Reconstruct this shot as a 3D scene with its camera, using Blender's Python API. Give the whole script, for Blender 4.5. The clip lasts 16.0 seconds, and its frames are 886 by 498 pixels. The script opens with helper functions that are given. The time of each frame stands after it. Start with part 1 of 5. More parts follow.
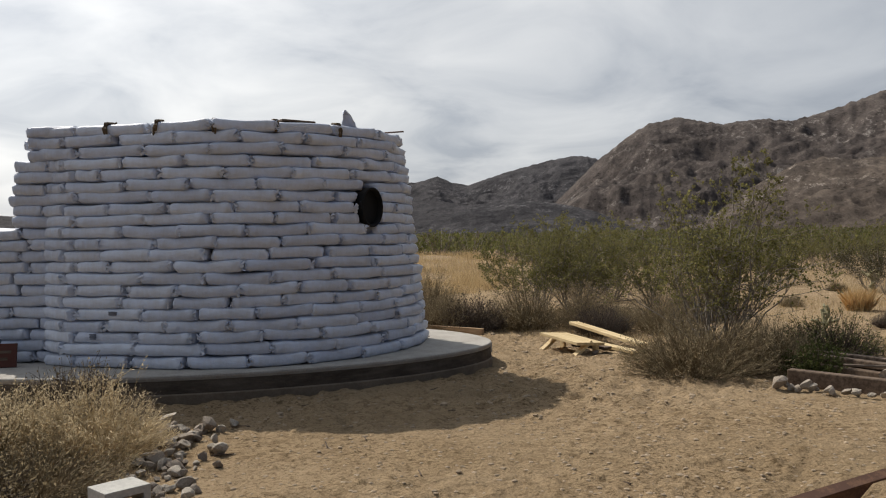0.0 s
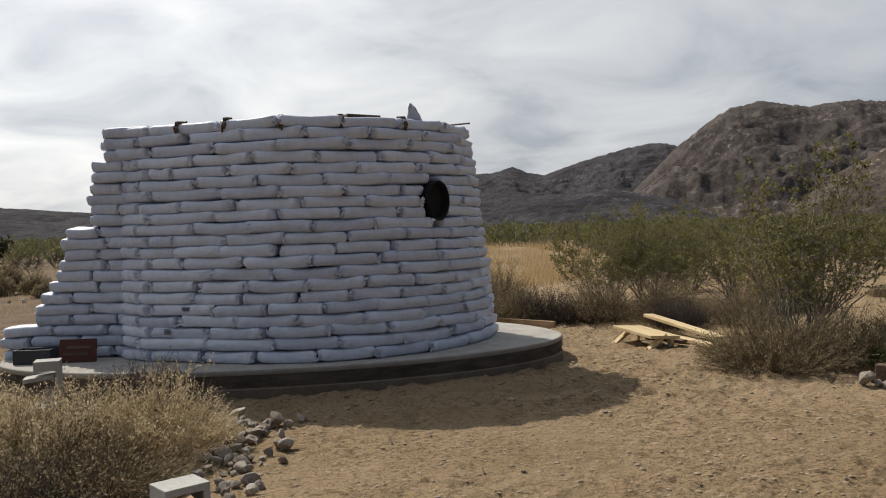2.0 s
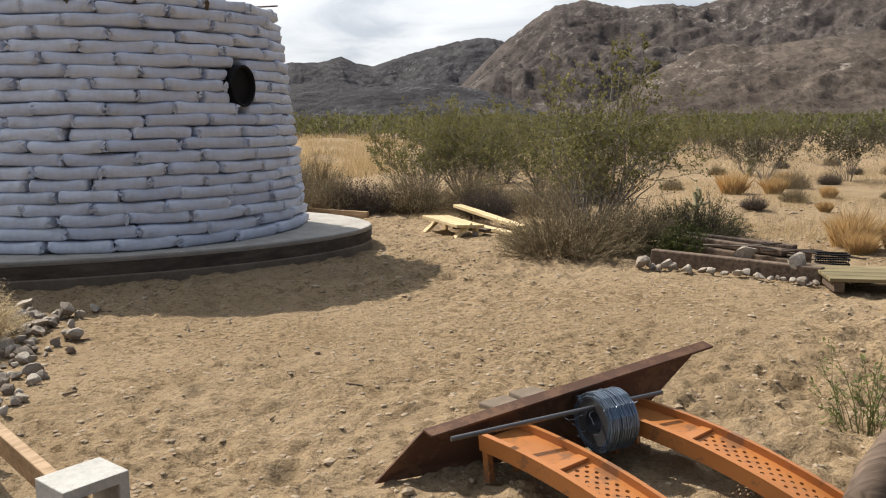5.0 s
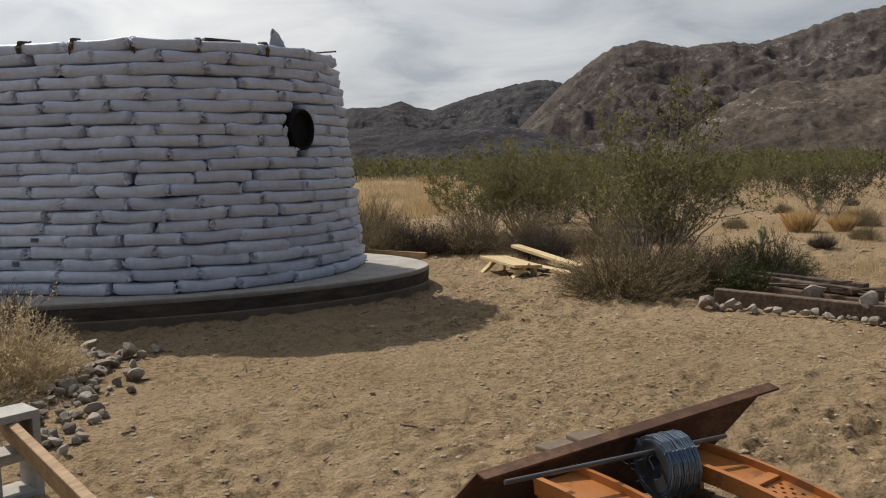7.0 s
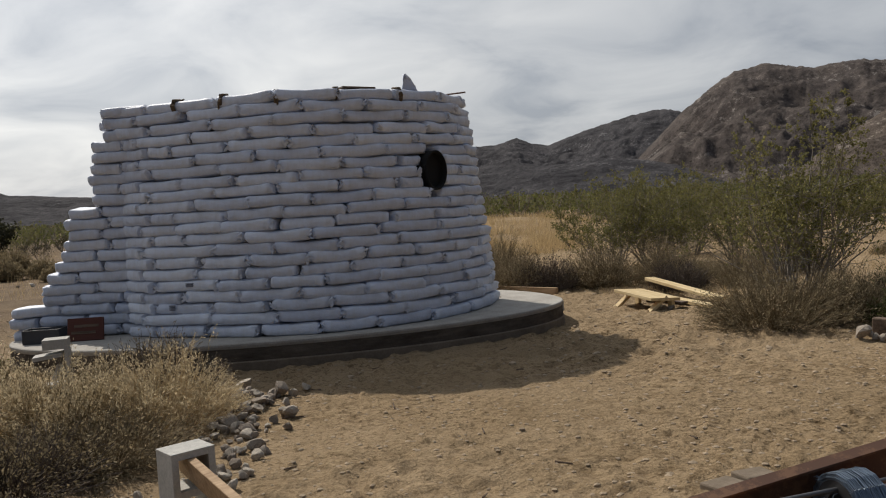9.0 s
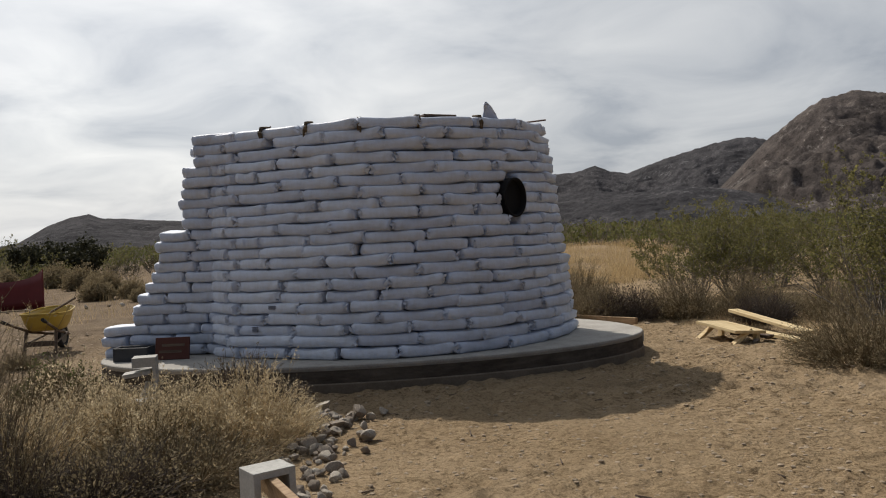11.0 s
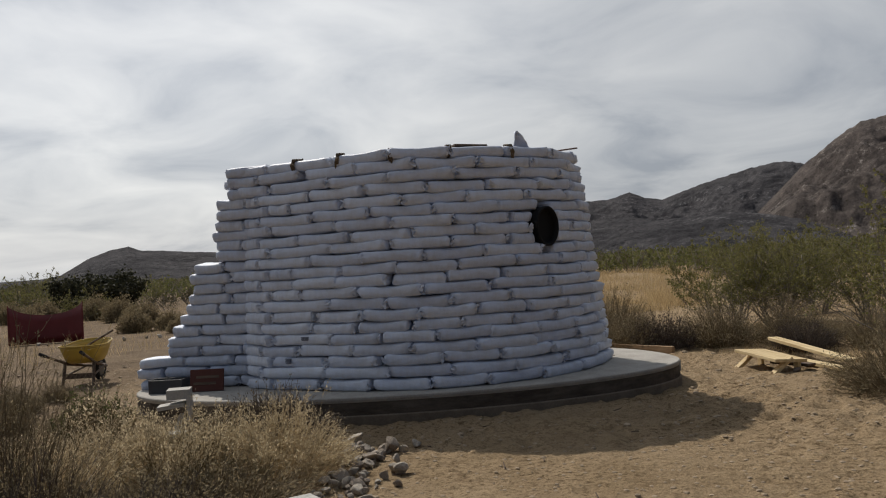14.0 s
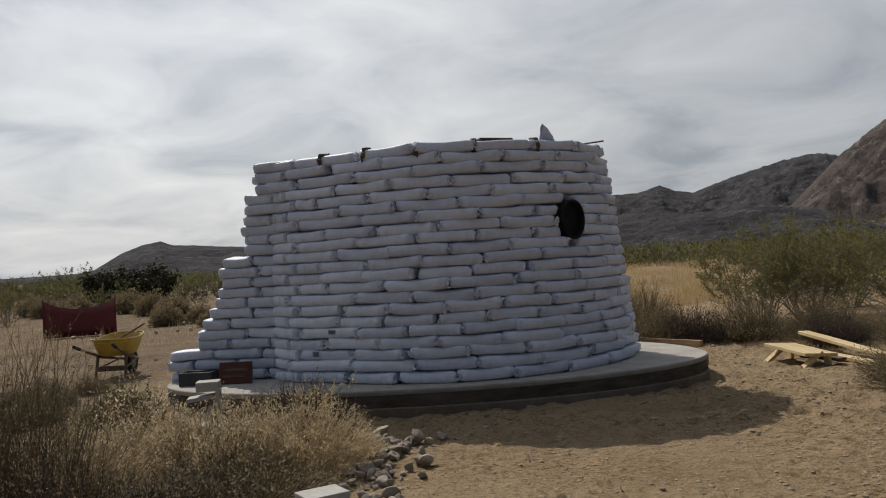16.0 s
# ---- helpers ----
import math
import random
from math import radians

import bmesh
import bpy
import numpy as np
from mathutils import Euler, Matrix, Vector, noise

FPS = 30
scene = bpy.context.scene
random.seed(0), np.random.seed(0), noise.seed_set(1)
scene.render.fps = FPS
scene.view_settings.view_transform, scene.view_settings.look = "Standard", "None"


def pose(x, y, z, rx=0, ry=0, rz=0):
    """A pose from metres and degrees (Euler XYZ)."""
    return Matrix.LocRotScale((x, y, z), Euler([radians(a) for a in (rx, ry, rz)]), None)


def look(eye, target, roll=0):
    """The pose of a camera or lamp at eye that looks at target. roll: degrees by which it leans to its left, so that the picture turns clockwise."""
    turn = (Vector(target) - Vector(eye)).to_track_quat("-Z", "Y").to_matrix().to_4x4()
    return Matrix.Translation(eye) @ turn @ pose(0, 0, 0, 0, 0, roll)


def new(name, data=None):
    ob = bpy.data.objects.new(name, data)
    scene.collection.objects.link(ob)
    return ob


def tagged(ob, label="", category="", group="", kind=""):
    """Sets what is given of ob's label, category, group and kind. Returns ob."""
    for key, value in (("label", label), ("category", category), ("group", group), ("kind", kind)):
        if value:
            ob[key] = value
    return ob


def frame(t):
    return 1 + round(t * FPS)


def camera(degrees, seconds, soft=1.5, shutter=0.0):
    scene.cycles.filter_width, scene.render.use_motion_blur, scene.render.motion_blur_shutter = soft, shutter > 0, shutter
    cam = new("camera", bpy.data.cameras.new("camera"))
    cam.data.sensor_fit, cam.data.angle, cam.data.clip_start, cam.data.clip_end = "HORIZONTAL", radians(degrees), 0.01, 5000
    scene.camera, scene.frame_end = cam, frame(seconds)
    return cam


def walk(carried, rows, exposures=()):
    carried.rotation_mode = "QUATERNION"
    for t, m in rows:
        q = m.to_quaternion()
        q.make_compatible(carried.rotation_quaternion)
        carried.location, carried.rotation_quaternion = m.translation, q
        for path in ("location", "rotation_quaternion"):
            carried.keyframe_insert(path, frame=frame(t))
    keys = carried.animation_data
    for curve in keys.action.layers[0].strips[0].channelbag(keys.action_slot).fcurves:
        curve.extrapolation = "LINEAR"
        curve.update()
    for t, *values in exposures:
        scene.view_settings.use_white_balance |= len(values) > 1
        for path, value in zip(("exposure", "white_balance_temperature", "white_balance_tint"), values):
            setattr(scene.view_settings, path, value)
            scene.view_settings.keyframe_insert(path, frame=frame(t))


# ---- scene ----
import functools

cam = camera(55.2, 16.0, soft=1.1)
PATH = [
    (0, (-0.196, 0.041, 1.462), (0.317, 1.974, 1.426), -0.9),
    (0.5, (-0.201, 0.07, 1.461), (0.308, 2.004, 1.411), -1.2),
    (1, (-0.175, 0.091, 1.464), (0.261, 2.043, 1.416), -1.3),
    (1.5, (-0.128, 0.112, 1.472), (0.233, 2.079, 1.422), -1.3),
    (2, (-0.085, 0.118, 1.479), (0.252, 2.088, 1.426), -1.7),
    (2.5, (-0.045, 0.096, 1.477), (0.32, 2.059, 1.36), -1.7),
    (3, (0.001, 0.084, 1.466), (0.478, 2.018, 1.289), -1.5),
    (3.5, (0.028, 0.063, 1.467), (0.632, 1.957, 1.25), -0.9),
    (4, (0.041, 0.033, 1.458), (0.736, 1.887, 1.175), -0.5),
    (4.2, (0.045, 0.022, 1.458), (0.763, 1.863, 1.149), -0.4),
    (6.3, (0.158, -0.027, 1.42), (0.818, 1.837, 1.121), 0.42),
    (6.5, (0.153, -0.015, 1.424), (0.783, 1.864, 1.154), 0.12),
    (7, (0.131, 0.014, 1.427), (0.717, 1.914, 1.215), -1.2),
    (7.5, (0.101, 0.023, 1.435), (0.652, 1.937, 1.252), -2.2),
    (8, (0.047, 0.025, 1.444), (0.538, 1.958, 1.288), -2.8),
    (8.5, (0.003, 0.014, 1.438), (0.407, 1.969, 1.307), -3.1),
    (9, (-0.03, 0.027, 1.429), (0.289, 1.998, 1.315), -3.5),
    (9.5, (-0.053, 0.016, 1.435), (0.192, 1.998, 1.332), -3.35),
    (10, (-0.064, 0.018, 1.432), (0.131, 2.007, 1.359), -2.85),
    (12.5, (-0.037, 0.016, 1.43), (0.075, 2.012, 1.438), -3.2),
    (13, (-0.045, 0.023, 1.435), (0.056, 2.02, 1.475), -3.1),
    (13.5, (-0.029, 0.038, 1.433), (0.052, 2.035, 1.476), -3.2),
    (14, (-0.03, 0.044, 1.44), (0.038, 2.042, 1.471), -3.4),
    (14.5, (-0.019, 0.033, 1.442), (0.027, 2.032, 1.475), -3.4),
    (15, (-0.004, 0.031, 1.441), (0.021, 2.031, 1.474), -3.6),
    (15.5, (-0.002, 0.016, 1.44), (0.006, 2.016, 1.464), -3.5),
    (16, (-0.002, 0.022, 1.435), (-0.002, 2.022, 1.456), -3.5),
]
EXPOSURES = ((0.0, -0.24, 6300, 10), (2.0, -0.27, 6300, 10), (3.0, -0.25, 6300, 10), (3.5, -0.17, 6300, 10), (4.0, 0.13, 6300, 10), (4.2, 0.3, 6300, 10), (6.3, 0.36, 6300, 10), (6.5, 0.28, 6300, 10), (7.0, -0.32, 6350, 10), (7.5, -0.36, 6300, 10), (8.0, -0.1, 6300, 10), (8.5, -0.29, 6300, 10), (9.0, -0.46, 6300, 10), (10.0, -0.40, 6300, 10), (12.5, -0.45, 6250, 10), (13.0, -0.45, 6250, 10), (14.0, -0.6, 6250, 10), (16.0, -0.64, 6250, 10))
walk(cam, [(t, look(eye, target, roll)) for t, eye, target, roll in PATH], EXPOSURES)

# ---- light ----
SUN_AZ, SUN_EL = radians(-27), radians(46.5)      # from the +y axis towards +x; height above the horizon
world = bpy.data.worlds.new("world")
scene.world = world
world.use_nodes = True
wt = world.node_tree
for n in list(wt.nodes):
    wt.nodes.remove(n)


def wnode(kind, **kw):
    n = wt.nodes.new(kind)
    for k, v in kw.items():
        n.inputs[k].default_value = v
    return n


sky = wt.nodes.new("ShaderNodeTexSky")
sky.sky_type, sky.sun_disc = "NISHITA", False
sky.sun_elevation, sky.sun_rotation = SUN_EL, SUN_AZ
sky.dust_density = 3.0
coord = wt.nodes.new("ShaderNodeTexCoord")
sep = wt.nodes.new("ShaderNodeSeparateXYZ")
wt.links.new(coord.outputs["Generated"], sep.inputs[0])
high = wt.nodes.new("ShaderNodeMath"); high.operation = "MAXIMUM"; high.inputs[1].default_value = 0.0
wt.links.new(sep.outputs["Z"], high.inputs[0])
lift = wt.nodes.new("ShaderNodeMath"); lift.operation = "ADD"; lift.inputs[1].default_value = 0.22
wt.links.new(high.outputs[0], lift.inputs[0])
flat = wt.nodes.new("ShaderNodeVectorMath"); flat.operation = "DIVIDE"
comb = wt.nodes.new("ShaderNodeCombineXYZ")
for k in "XYZ":
    wt.links.new(lift.outputs[0], comb.inputs[k])
wt.links.new(coord.outputs["Generated"], flat.inputs[0])
wt.links.new(comb.outputs[0], flat.inputs[1])
clouds = wnode("ShaderNodeTexNoise", Scale=1.9, Detail=7.0, Roughness=0.52, Distortion=0.5)
wt.links.new(flat.outputs[0], clouds.inputs["Vector"])
tone = wt.nodes.new("ShaderNodeValToRGB")
tone.color_ramp.elements[0].position, tone.color_ramp.elements[0].color = 0.32, (0.57, 0.605, 0.66, 1)
tone.color_ramp.elements[1].position, tone.color_ramp.elements[1].color = 0.68, (1.06, 1.055, 1.04, 1)
thin_cloud = tone.color_ramp.elements.new(0.47)
thin_cloud.color = (0.82, 0.835, 0.855, 1)
wt.links.new(clouds.outputs["Fac"], tone.inputs[0])
dim = wt.nodes.new("ShaderNodeMix"); dim.data_type = "RGBA"; dim.blend_type = "MULTIPLY"
dim.inputs["Factor"].default_value = 1.0
dim.inputs["B"].default_value = (0.1, 0.1, 0.1, 1)
wt.links.new(sky.outputs[0], dim.inputs["A"])
veil = wt.nodes.new("ShaderNodeMix"); veil.data_type = "RGBA"
veil.inputs["Factor"].default_value = 0.86
wt.links.new(dim.outputs["Result"], veil.inputs["A"])
wt.links.new(tone.outputs[0], veil.inputs["B"])
# the veiled sky is brightest round the sun and falls off, bluer, to the far side
facing = wt.nodes.new("ShaderNodeVectorMath"); facing.operation = "DOT_PRODUCT"
facing.inputs[1].default_value = (math.sin(SUN_AZ) * 0.85, math.cos(SUN_AZ) * 0.85, 0.5)
wt.links.new(coord.outputs["Generated"], facing.inputs[0])
span = wt.nodes.new("ShaderNodeMapRange")
span.inputs["From Min"].default_value, span.inputs["From Max"].default_value = -0.9, 1.0
wt.links.new(facing.outputs["Value"], span.inputs["Value"])
glow = wt.nodes.new("ShaderNodeValToRGB")
glow.color_ramp.elements[0].color = (0.085, 0.112, 0.165, 1)
glow.color_ramp.elements[1].color = (1.38, 1.37, 1.34, 1)
near_sun = glow.color_ramp.elements.new(0.868)
near_sun.color = (0.98, 0.975, 0.96, 1)
mid_sky = glow.color_ramp.elements.new(0.447)
mid_sky.color = (0.29, 0.34, 0.42, 1)
wt.links.new(span.outputs[0], glow.inputs[0])
shade = wt.nodes.new("ShaderNodeMix"); shade.data_type = "RGBA"; shade.blend_type = "MULTIPLY"
shade.inputs["Factor"].default_value = 1.0
wt.links.new(veil.outputs["Result"], shade.inputs["A"])
wt.links.new(glow.outputs[0], shade.inputs["B"])
back = wnode("ShaderNodeBackground", Strength=1.0)
wt.links.new(shade.outputs["Result"], back.inputs["Color"])
wout = wt.nodes.new("ShaderNodeOutputWorld")
wt.links.new(back.outputs[0], wout.inputs["Surface"])

sun = new("sun", bpy.data.lights.new("sun", "SUN"))
sun.data.energy, sun.data.angle, sun.data.color = 5.0, radians(0.6), (1.0, 0.92, 0.80)
toward = Vector((math.sin(SUN_AZ) * math.cos(SUN_EL), math.cos(SUN_AZ) * math.cos(SUN_EL), math.sin(SUN_EL)))
sun.matrix_world = look(toward * 60, (0, 0, 0))


# ---- materials ----
class Mat:
    """A node material with a Principled shader and short ways to add variation to it."""

    def __init__(self, name, rough=0.8, metal=0.0, spec=0.3):
        self.m = bpy.data.materials.new(name)
        self.m.use_nodes = True
        self.t = self.m.node_tree
        self.b = self.t.nodes["Principled BSDF"]
        self.b.inputs["Roughness"].default_value = rough
        self.b.inputs["Metallic"].default_value = metal
        self.b.inputs["Specular IOR Level"].default_value = spec
        self.co = self.t.nodes.new("ShaderNodeTexCoord")
        self.col = None

    def noise(self, scale, detail=5.0, rough=0.6, stretch=None, space="Object", distort=0.0, turn=0.0):
        n = self.t.nodes.new("ShaderNodeTexNoise")
        n.inputs["Scale"].default_value, n.inputs["Detail"].default_value = scale, detail
        n.inputs["Roughness"].default_value, n.inputs["Distortion"].default_value = rough, distort
        src = self.co.outputs[space]
        if turn:
            rot = self.t.nodes.new("ShaderNodeMapping")
            rot.inputs["Rotation"].default_value = (0, 0, radians(turn))
            self.t.links.new(src, rot.inputs["Vector"])
            src = rot.outputs[0]
        if stretch:
            mp = self.t.nodes.new("ShaderNodeMapping")
            mp.inputs["Scale"].default_value = stretch
            self.t.links.new(src, mp.inputs["Vector"])
            src = mp.outputs[0]
        self.t.links.new(src, n.inputs["Vector"])
        return n.outputs["Fac"]

    def cells(self, scale, out="Distance"):
        n = self.t.nodes.new("ShaderNodeTexVoronoi")
        n.inputs["Scale"].default_value = scale
        self.t.links.new(self.co.outputs["Object"], n.inputs["Vector"])
        return n.outputs[out]

    def ramp(self, fac, *stops):
        r = self.t.nodes.new("ShaderNodeValToRGB")
        e = r.color_ramp.elements
        while len(e) < len(stops):
            e.new(0.5)
        for k, (p, c) in zip(e, stops):
            k.position = p
            k.color = (*c, 1) if not isinstance(c, (int, float)) else (c, c, c, 1)
        self.t.links.new(fac, r.inputs[0])
        return r.outputs[0]

    def mix(self, a, b, fac, mode="MIX"):
        n = self.t.nodes.new("ShaderNodeMix")
        n.data_type, n.blend_type = "RGBA", mode
        for key, v in (("A", a), ("B", b), ("Factor", fac)):
            if isinstance(v, (int, float)):
                n.inputs[key].default_value = v
            elif isinstance(v, tuple):
                n.inputs[key].default_value = (*v, 1)
            else:
                self.t.links.new(v, n.inputs[key])
        return n.outputs["Result"]

    def random(self):
        return self.t.nodes.new("ShaderNodeObjectInfo").outputs["Random"]

    def island(self):
        return self.t.nodes.new("ShaderNodeNewGeometry").outputs["Random Per Island"]

    def bump(self, height, strength=0.4, dist=0.01):
        n = self.t.nodes.new("ShaderNodeBump")
        n.inputs["Strength"].default_value, n.inputs["Distance"].default_value = strength, dist
        self.t.links.new(height, n.inputs["Height"])
        last = self.b.inputs["Normal"].links
        if last:
            self.t.links.new(last[0].from_socket, n.inputs["Normal"])
        self.t.links.new(n.outputs[0], self.b.inputs["Normal"])
        return self

    def done(self, colour):
        self.t.links.new(colour, self.b.inputs["Base Color"])
        return self.m


def sand():
    k = Mat("sand", 0.95, spec=0.1)
    c = k.ramp(k.noise(0.35, 4), (0.35, (0.345, 0.255, 0.154)), (0.65, (0.43, 0.324, 0.204)))
    mid = k.ramp(k.noise(2.6, 6, 0.65), (0.34, (0.80, 0.78, 0.75)), (0.60, (1.0, 1.0, 1.0)))
    c = k.mix(c, mid, 0.8, "MULTIPLY")
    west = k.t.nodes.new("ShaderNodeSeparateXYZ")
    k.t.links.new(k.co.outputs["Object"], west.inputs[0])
    edge = k.t.nodes.new("ShaderNodeMapRange")      # browner, stonier soil past the clearing's western edge, darkened further for painted-in vignetting
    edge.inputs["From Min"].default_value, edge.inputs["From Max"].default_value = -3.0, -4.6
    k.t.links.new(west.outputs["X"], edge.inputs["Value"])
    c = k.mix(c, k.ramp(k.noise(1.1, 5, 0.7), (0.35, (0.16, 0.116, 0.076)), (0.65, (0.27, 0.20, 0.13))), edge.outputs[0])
    # brown speckle, with the shade of clods and footprints painted into the colour
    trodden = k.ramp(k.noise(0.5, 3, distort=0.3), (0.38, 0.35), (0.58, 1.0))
    clod_shade = k.ramp(k.noise(21, 6, 0.72), (0.39, (0.46, 0.425, 0.38)), (0.49, (1.03, 1.02, 1.01)))
    c = k.mix(c, clod_shade, trodden, "MULTIPLY")
    lump_shade = k.ramp(k.noise(7.5, 5, 0.7, distort=0.4), (0.40, (0.66, 0.63, 0.59)), (0.50, (1.03, 1.03, 1.02)))
    c = k.mix(c, lump_shade, k.ramp(k.noise(0.8, 3, distort=0.3), (0.46, 0.1), (0.58, 0.9)), "MULTIPLY")
    grain = k.ramp(k.noise(75, 3, 0.7), (0.35, (0.74, 0.72, 0.70)), (0.6, (1.06, 1.05, 1.03)))
    c = k.mix(c, grain, 0.75, "MULTIPLY")
    grit = k.ramp(k.cells(30), (0.10, (1, 1, 1)), (0.17, (0, 0, 0)))
    c = k.mix(c, (0.33, 0.27, 0.21), k.mix((0, 0, 0), grit, k.ramp(k.noise(1.4, 3), (0.42, 0.0), (0.58, 0.7))))
    k.bump(k.noise(11, 5, 0.6), 1.0, 0.055).bump(k.noise(34, 5, 0.7), 1.0, 0.03).bump(k.noise(95, 3, 0.7), 0.6, 0.005)
    return k.done(c)


def woven():
    k = Mat("woven_polypropylene", 0.55, spec=0.35)
    base = k.ramp(k.random(), (0.0, (0.555, 0.60, 0.71)), (1.0, (0.685, 0.735, 0.84)))
    dirt = k.ramp(k.noise(3.5, 6, 0.7), (0.42, (1, 1, 1)), (0.72, (0.80, 0.76, 0.70)))
    c = k.mix(base, dirt, 0.8, "MULTIPLY")
    k.bump(k.noise(7, 5, 0.62, (0.6, 1, 1.6)), 0.7, 0.022).bump(k.noise(60, 2, 0.5), 0.12, 0.002)
    return k.done(c)


def concrete(name, c0, c1, rough=0.9):
    k = Mat(name, rough, spec=0.2)
    c = k.ramp(k.noise(5, 7, 0.7), (0.3, c0), (0.7, c1))
    c = k.mix(c, k.ramp(k.noise(60, 3, 0.8), (0.35, (0.7, 0.7, 0.7)), (0.6, (1, 1, 1))), 0.6, "MULTIPLY")
    k.bump(k.noise(80, 4, 0.7), 0.5, 0.004)
    return k.done(c)


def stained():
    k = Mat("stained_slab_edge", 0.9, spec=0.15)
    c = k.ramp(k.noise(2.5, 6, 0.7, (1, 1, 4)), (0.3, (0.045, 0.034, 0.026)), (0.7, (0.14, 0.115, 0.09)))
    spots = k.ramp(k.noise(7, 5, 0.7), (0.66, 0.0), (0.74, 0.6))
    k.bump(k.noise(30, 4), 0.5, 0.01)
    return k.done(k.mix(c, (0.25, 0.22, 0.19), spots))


def timber(name, c0, c1, rings=26.0, rough=0.75):
    k = Mat(name, rough, spec=0.25)
    c = k.ramp(k.noise(rings, 5, 0.6, (0.07, 1, 1), distort=0.4), (0.32, c0), (0.68, c1))
    c = k.mix(c, k.ramp(k.noise(3, 4), (0.4, (0.8, 0.78, 0.75)), (0.65, (1, 1, 1))), 0.8, "MULTIPLY")
    k.bump(k.noise(rings * 2, 3, 0.6, (0.05, 1, 1)), 0.4, 0.003)
    return k.done(c)


def painted(name, colour, worn, rough=0.45, metal=0.0, amount=0.6):
    k = Mat(name, rough, metal, 0.45)
    wear = k.ramp(k.noise(7, 7, 0.75), (amount, 0.0), (amount + 0.07, 0.9))
    tint = k.mix(colour, k.ramp(k.noise(2.5, 4), (0.35, (0.75, 0.73, 0.7)), (0.65, (1, 1, 1))), 0.8, "MULTIPLY")
    k.bump(k.noise(40, 4), 0.15, 0.003)
    return k.done(k.mix(tint, worn, wear))


def stone(name, c0, c1):
    k = Mat(name, 0.9, spec=0.2)
    c = k.mix(k.ramp(k.random(), (0.0, c0), (1.0, c1)), k.ramp(k.noise(14, 6, 0.7), (0.3, (0.55, 0.53, 0.5)), (0.7, (1.15, 1.12, 1.08))), 0.9, "MULTIPLY")
    k.bump(k.noise(25, 6, 0.7), 0.7, 0.012)
    return k.done(c)


def plant(name, c0, c1, rough=0.75, through_light=0.0):
    k = Mat(name, rough, spec=0.15)
    c = k.mix(k.ramp(k.island(), (0.0, c0), (1.0, c1)), k.ramp(k.noise(2.2, 3), (0.35, (0.7, 0.7, 0.7)), (0.65, (1.1, 1.1, 1.1))), 0.8, "MULTIPLY")
    m = k.done(c)
    if through_light:
        t = k.t.nodes.new("ShaderNodeBsdfTranslucent")
        k.t.links.new(c, t.inputs["Color"])
        s = k.t.nodes.new("ShaderNodeMixShader")
        s.inputs[0].default_value = through_light
        k.t.links.new(k.b.outputs[0], s.inputs[1])
        k.t.links.new(t.outputs[0], s.inputs[2])
        k.t.links.new(s.outputs[0], k.t.nodes["Material Output"].inputs["Surface"])
    return m


def rock_slope(name, c0, c1, pale, turn=35.0):
    up = (1.0, 0.36, 1.0)
    k = Mat(name, 0.95, spec=0.05)
    c = k.ramp(k.noise(0.012, 8, 0.7, up, turn=turn), (0.35, c0), (0.65, c1))
    c = k.mix(c, k.ramp(k.noise(0.05, 6, 0.75, up, turn=turn), (0.36, (0.62, 0.62, 0.64)), (0.64, (1.25, 1.23, 1.2))), 0.85, "MULTIPLY")
    crags = k.ramp(k.noise(0.10, 5, 0.8, up, turn=turn), (0.55, 0.0), (0.62, 0.9))
    c = k.mix(c, pale, k.mix((0, 0, 0), crags, k.ramp(k.noise(0.008, 3), (0.48, 0.0), (0.62, 1.0))))
    boulders = k.ramp(k.noise(0.20, 4, 0.85, up, turn=turn), (0.36, (0.66, 0.66, 0.67)), (0.5, (0.97, 0.97, 0.97)), (0.64, (1.12, 1.11, 1.1)), (0.72, (1.75, 1.7, 1.62)))
    c = k.mix(c, boulders, 0.75, "MULTIPLY")
    scrub = k.ramp(k.cells(0.16), (0.12, (0.45, 0.47, 0.42)), (0.22, (1, 1, 1)))
    c = k.mix(c, scrub, 0.8, "MULTIPLY")
    k.bump(k.noise(0.018, 9, 0.74, up, turn=turn), 1.0, 9.0).bump(k.noise(0.16, 6, 0.8, up, turn=turn), 1.0, 3.0)
    return k.done(c)


SAND, BAG = sand(), woven()
SLAB_TOP = concrete("slab_concrete", (0.34, 0.315, 0.28), (0.47, 0.445, 0.405))
FOOTING = concrete("footing_concrete", (0.15, 0.118, 0.085), (0.25, 0.20, 0.15))
BLOCK = concrete("block_concrete", (0.40, 0.39, 0.36), (0.56, 0.54, 0.50))
STAINED = stained()
PINE = timber("new_pine", (0.58, 0.43, 0.22), (0.74, 0.60, 0.36))
BOARD = timber("weathered_board", (0.27, 0.17, 0.09), (0.47, 0.33, 0.20), 40)
OLDWOOD = timber("grey_timber", (0.07, 0.048, 0.034), (0.20, 0.145, 0.105), 30)
CRATE = timber("mossy_planks", (0.14, 0.12, 0.06), (0.30, 0.24, 0.13), 24)
ORANGE = painted("orange_paint", (0.45, 0.175, 0.05), (0.22, 0.105, 0.05), 0.4, 0.0, 0.53)
RUST = painted("rusted_steel", (0.11, 0.055, 0.035), (0.17, 0.09, 0.05), 0.6, 0.3, 0.5)
STEEL = painted("dull_steel", (0.16, 0.16, 0.165), (0.09, 0.07, 0.06), 0.4, 0.8, 0.6)
WIRE = painted("galvanised_wire", (0.26, 0.32, 0.40), (0.12, 0.12, 0.13), 0.35, 0.8, 0.62)
YELLOW = painted("yellow_paint", (0.50, 0.34, 0.05), (0.25, 0.16, 0.06), 0.45, 0.0, 0.66)
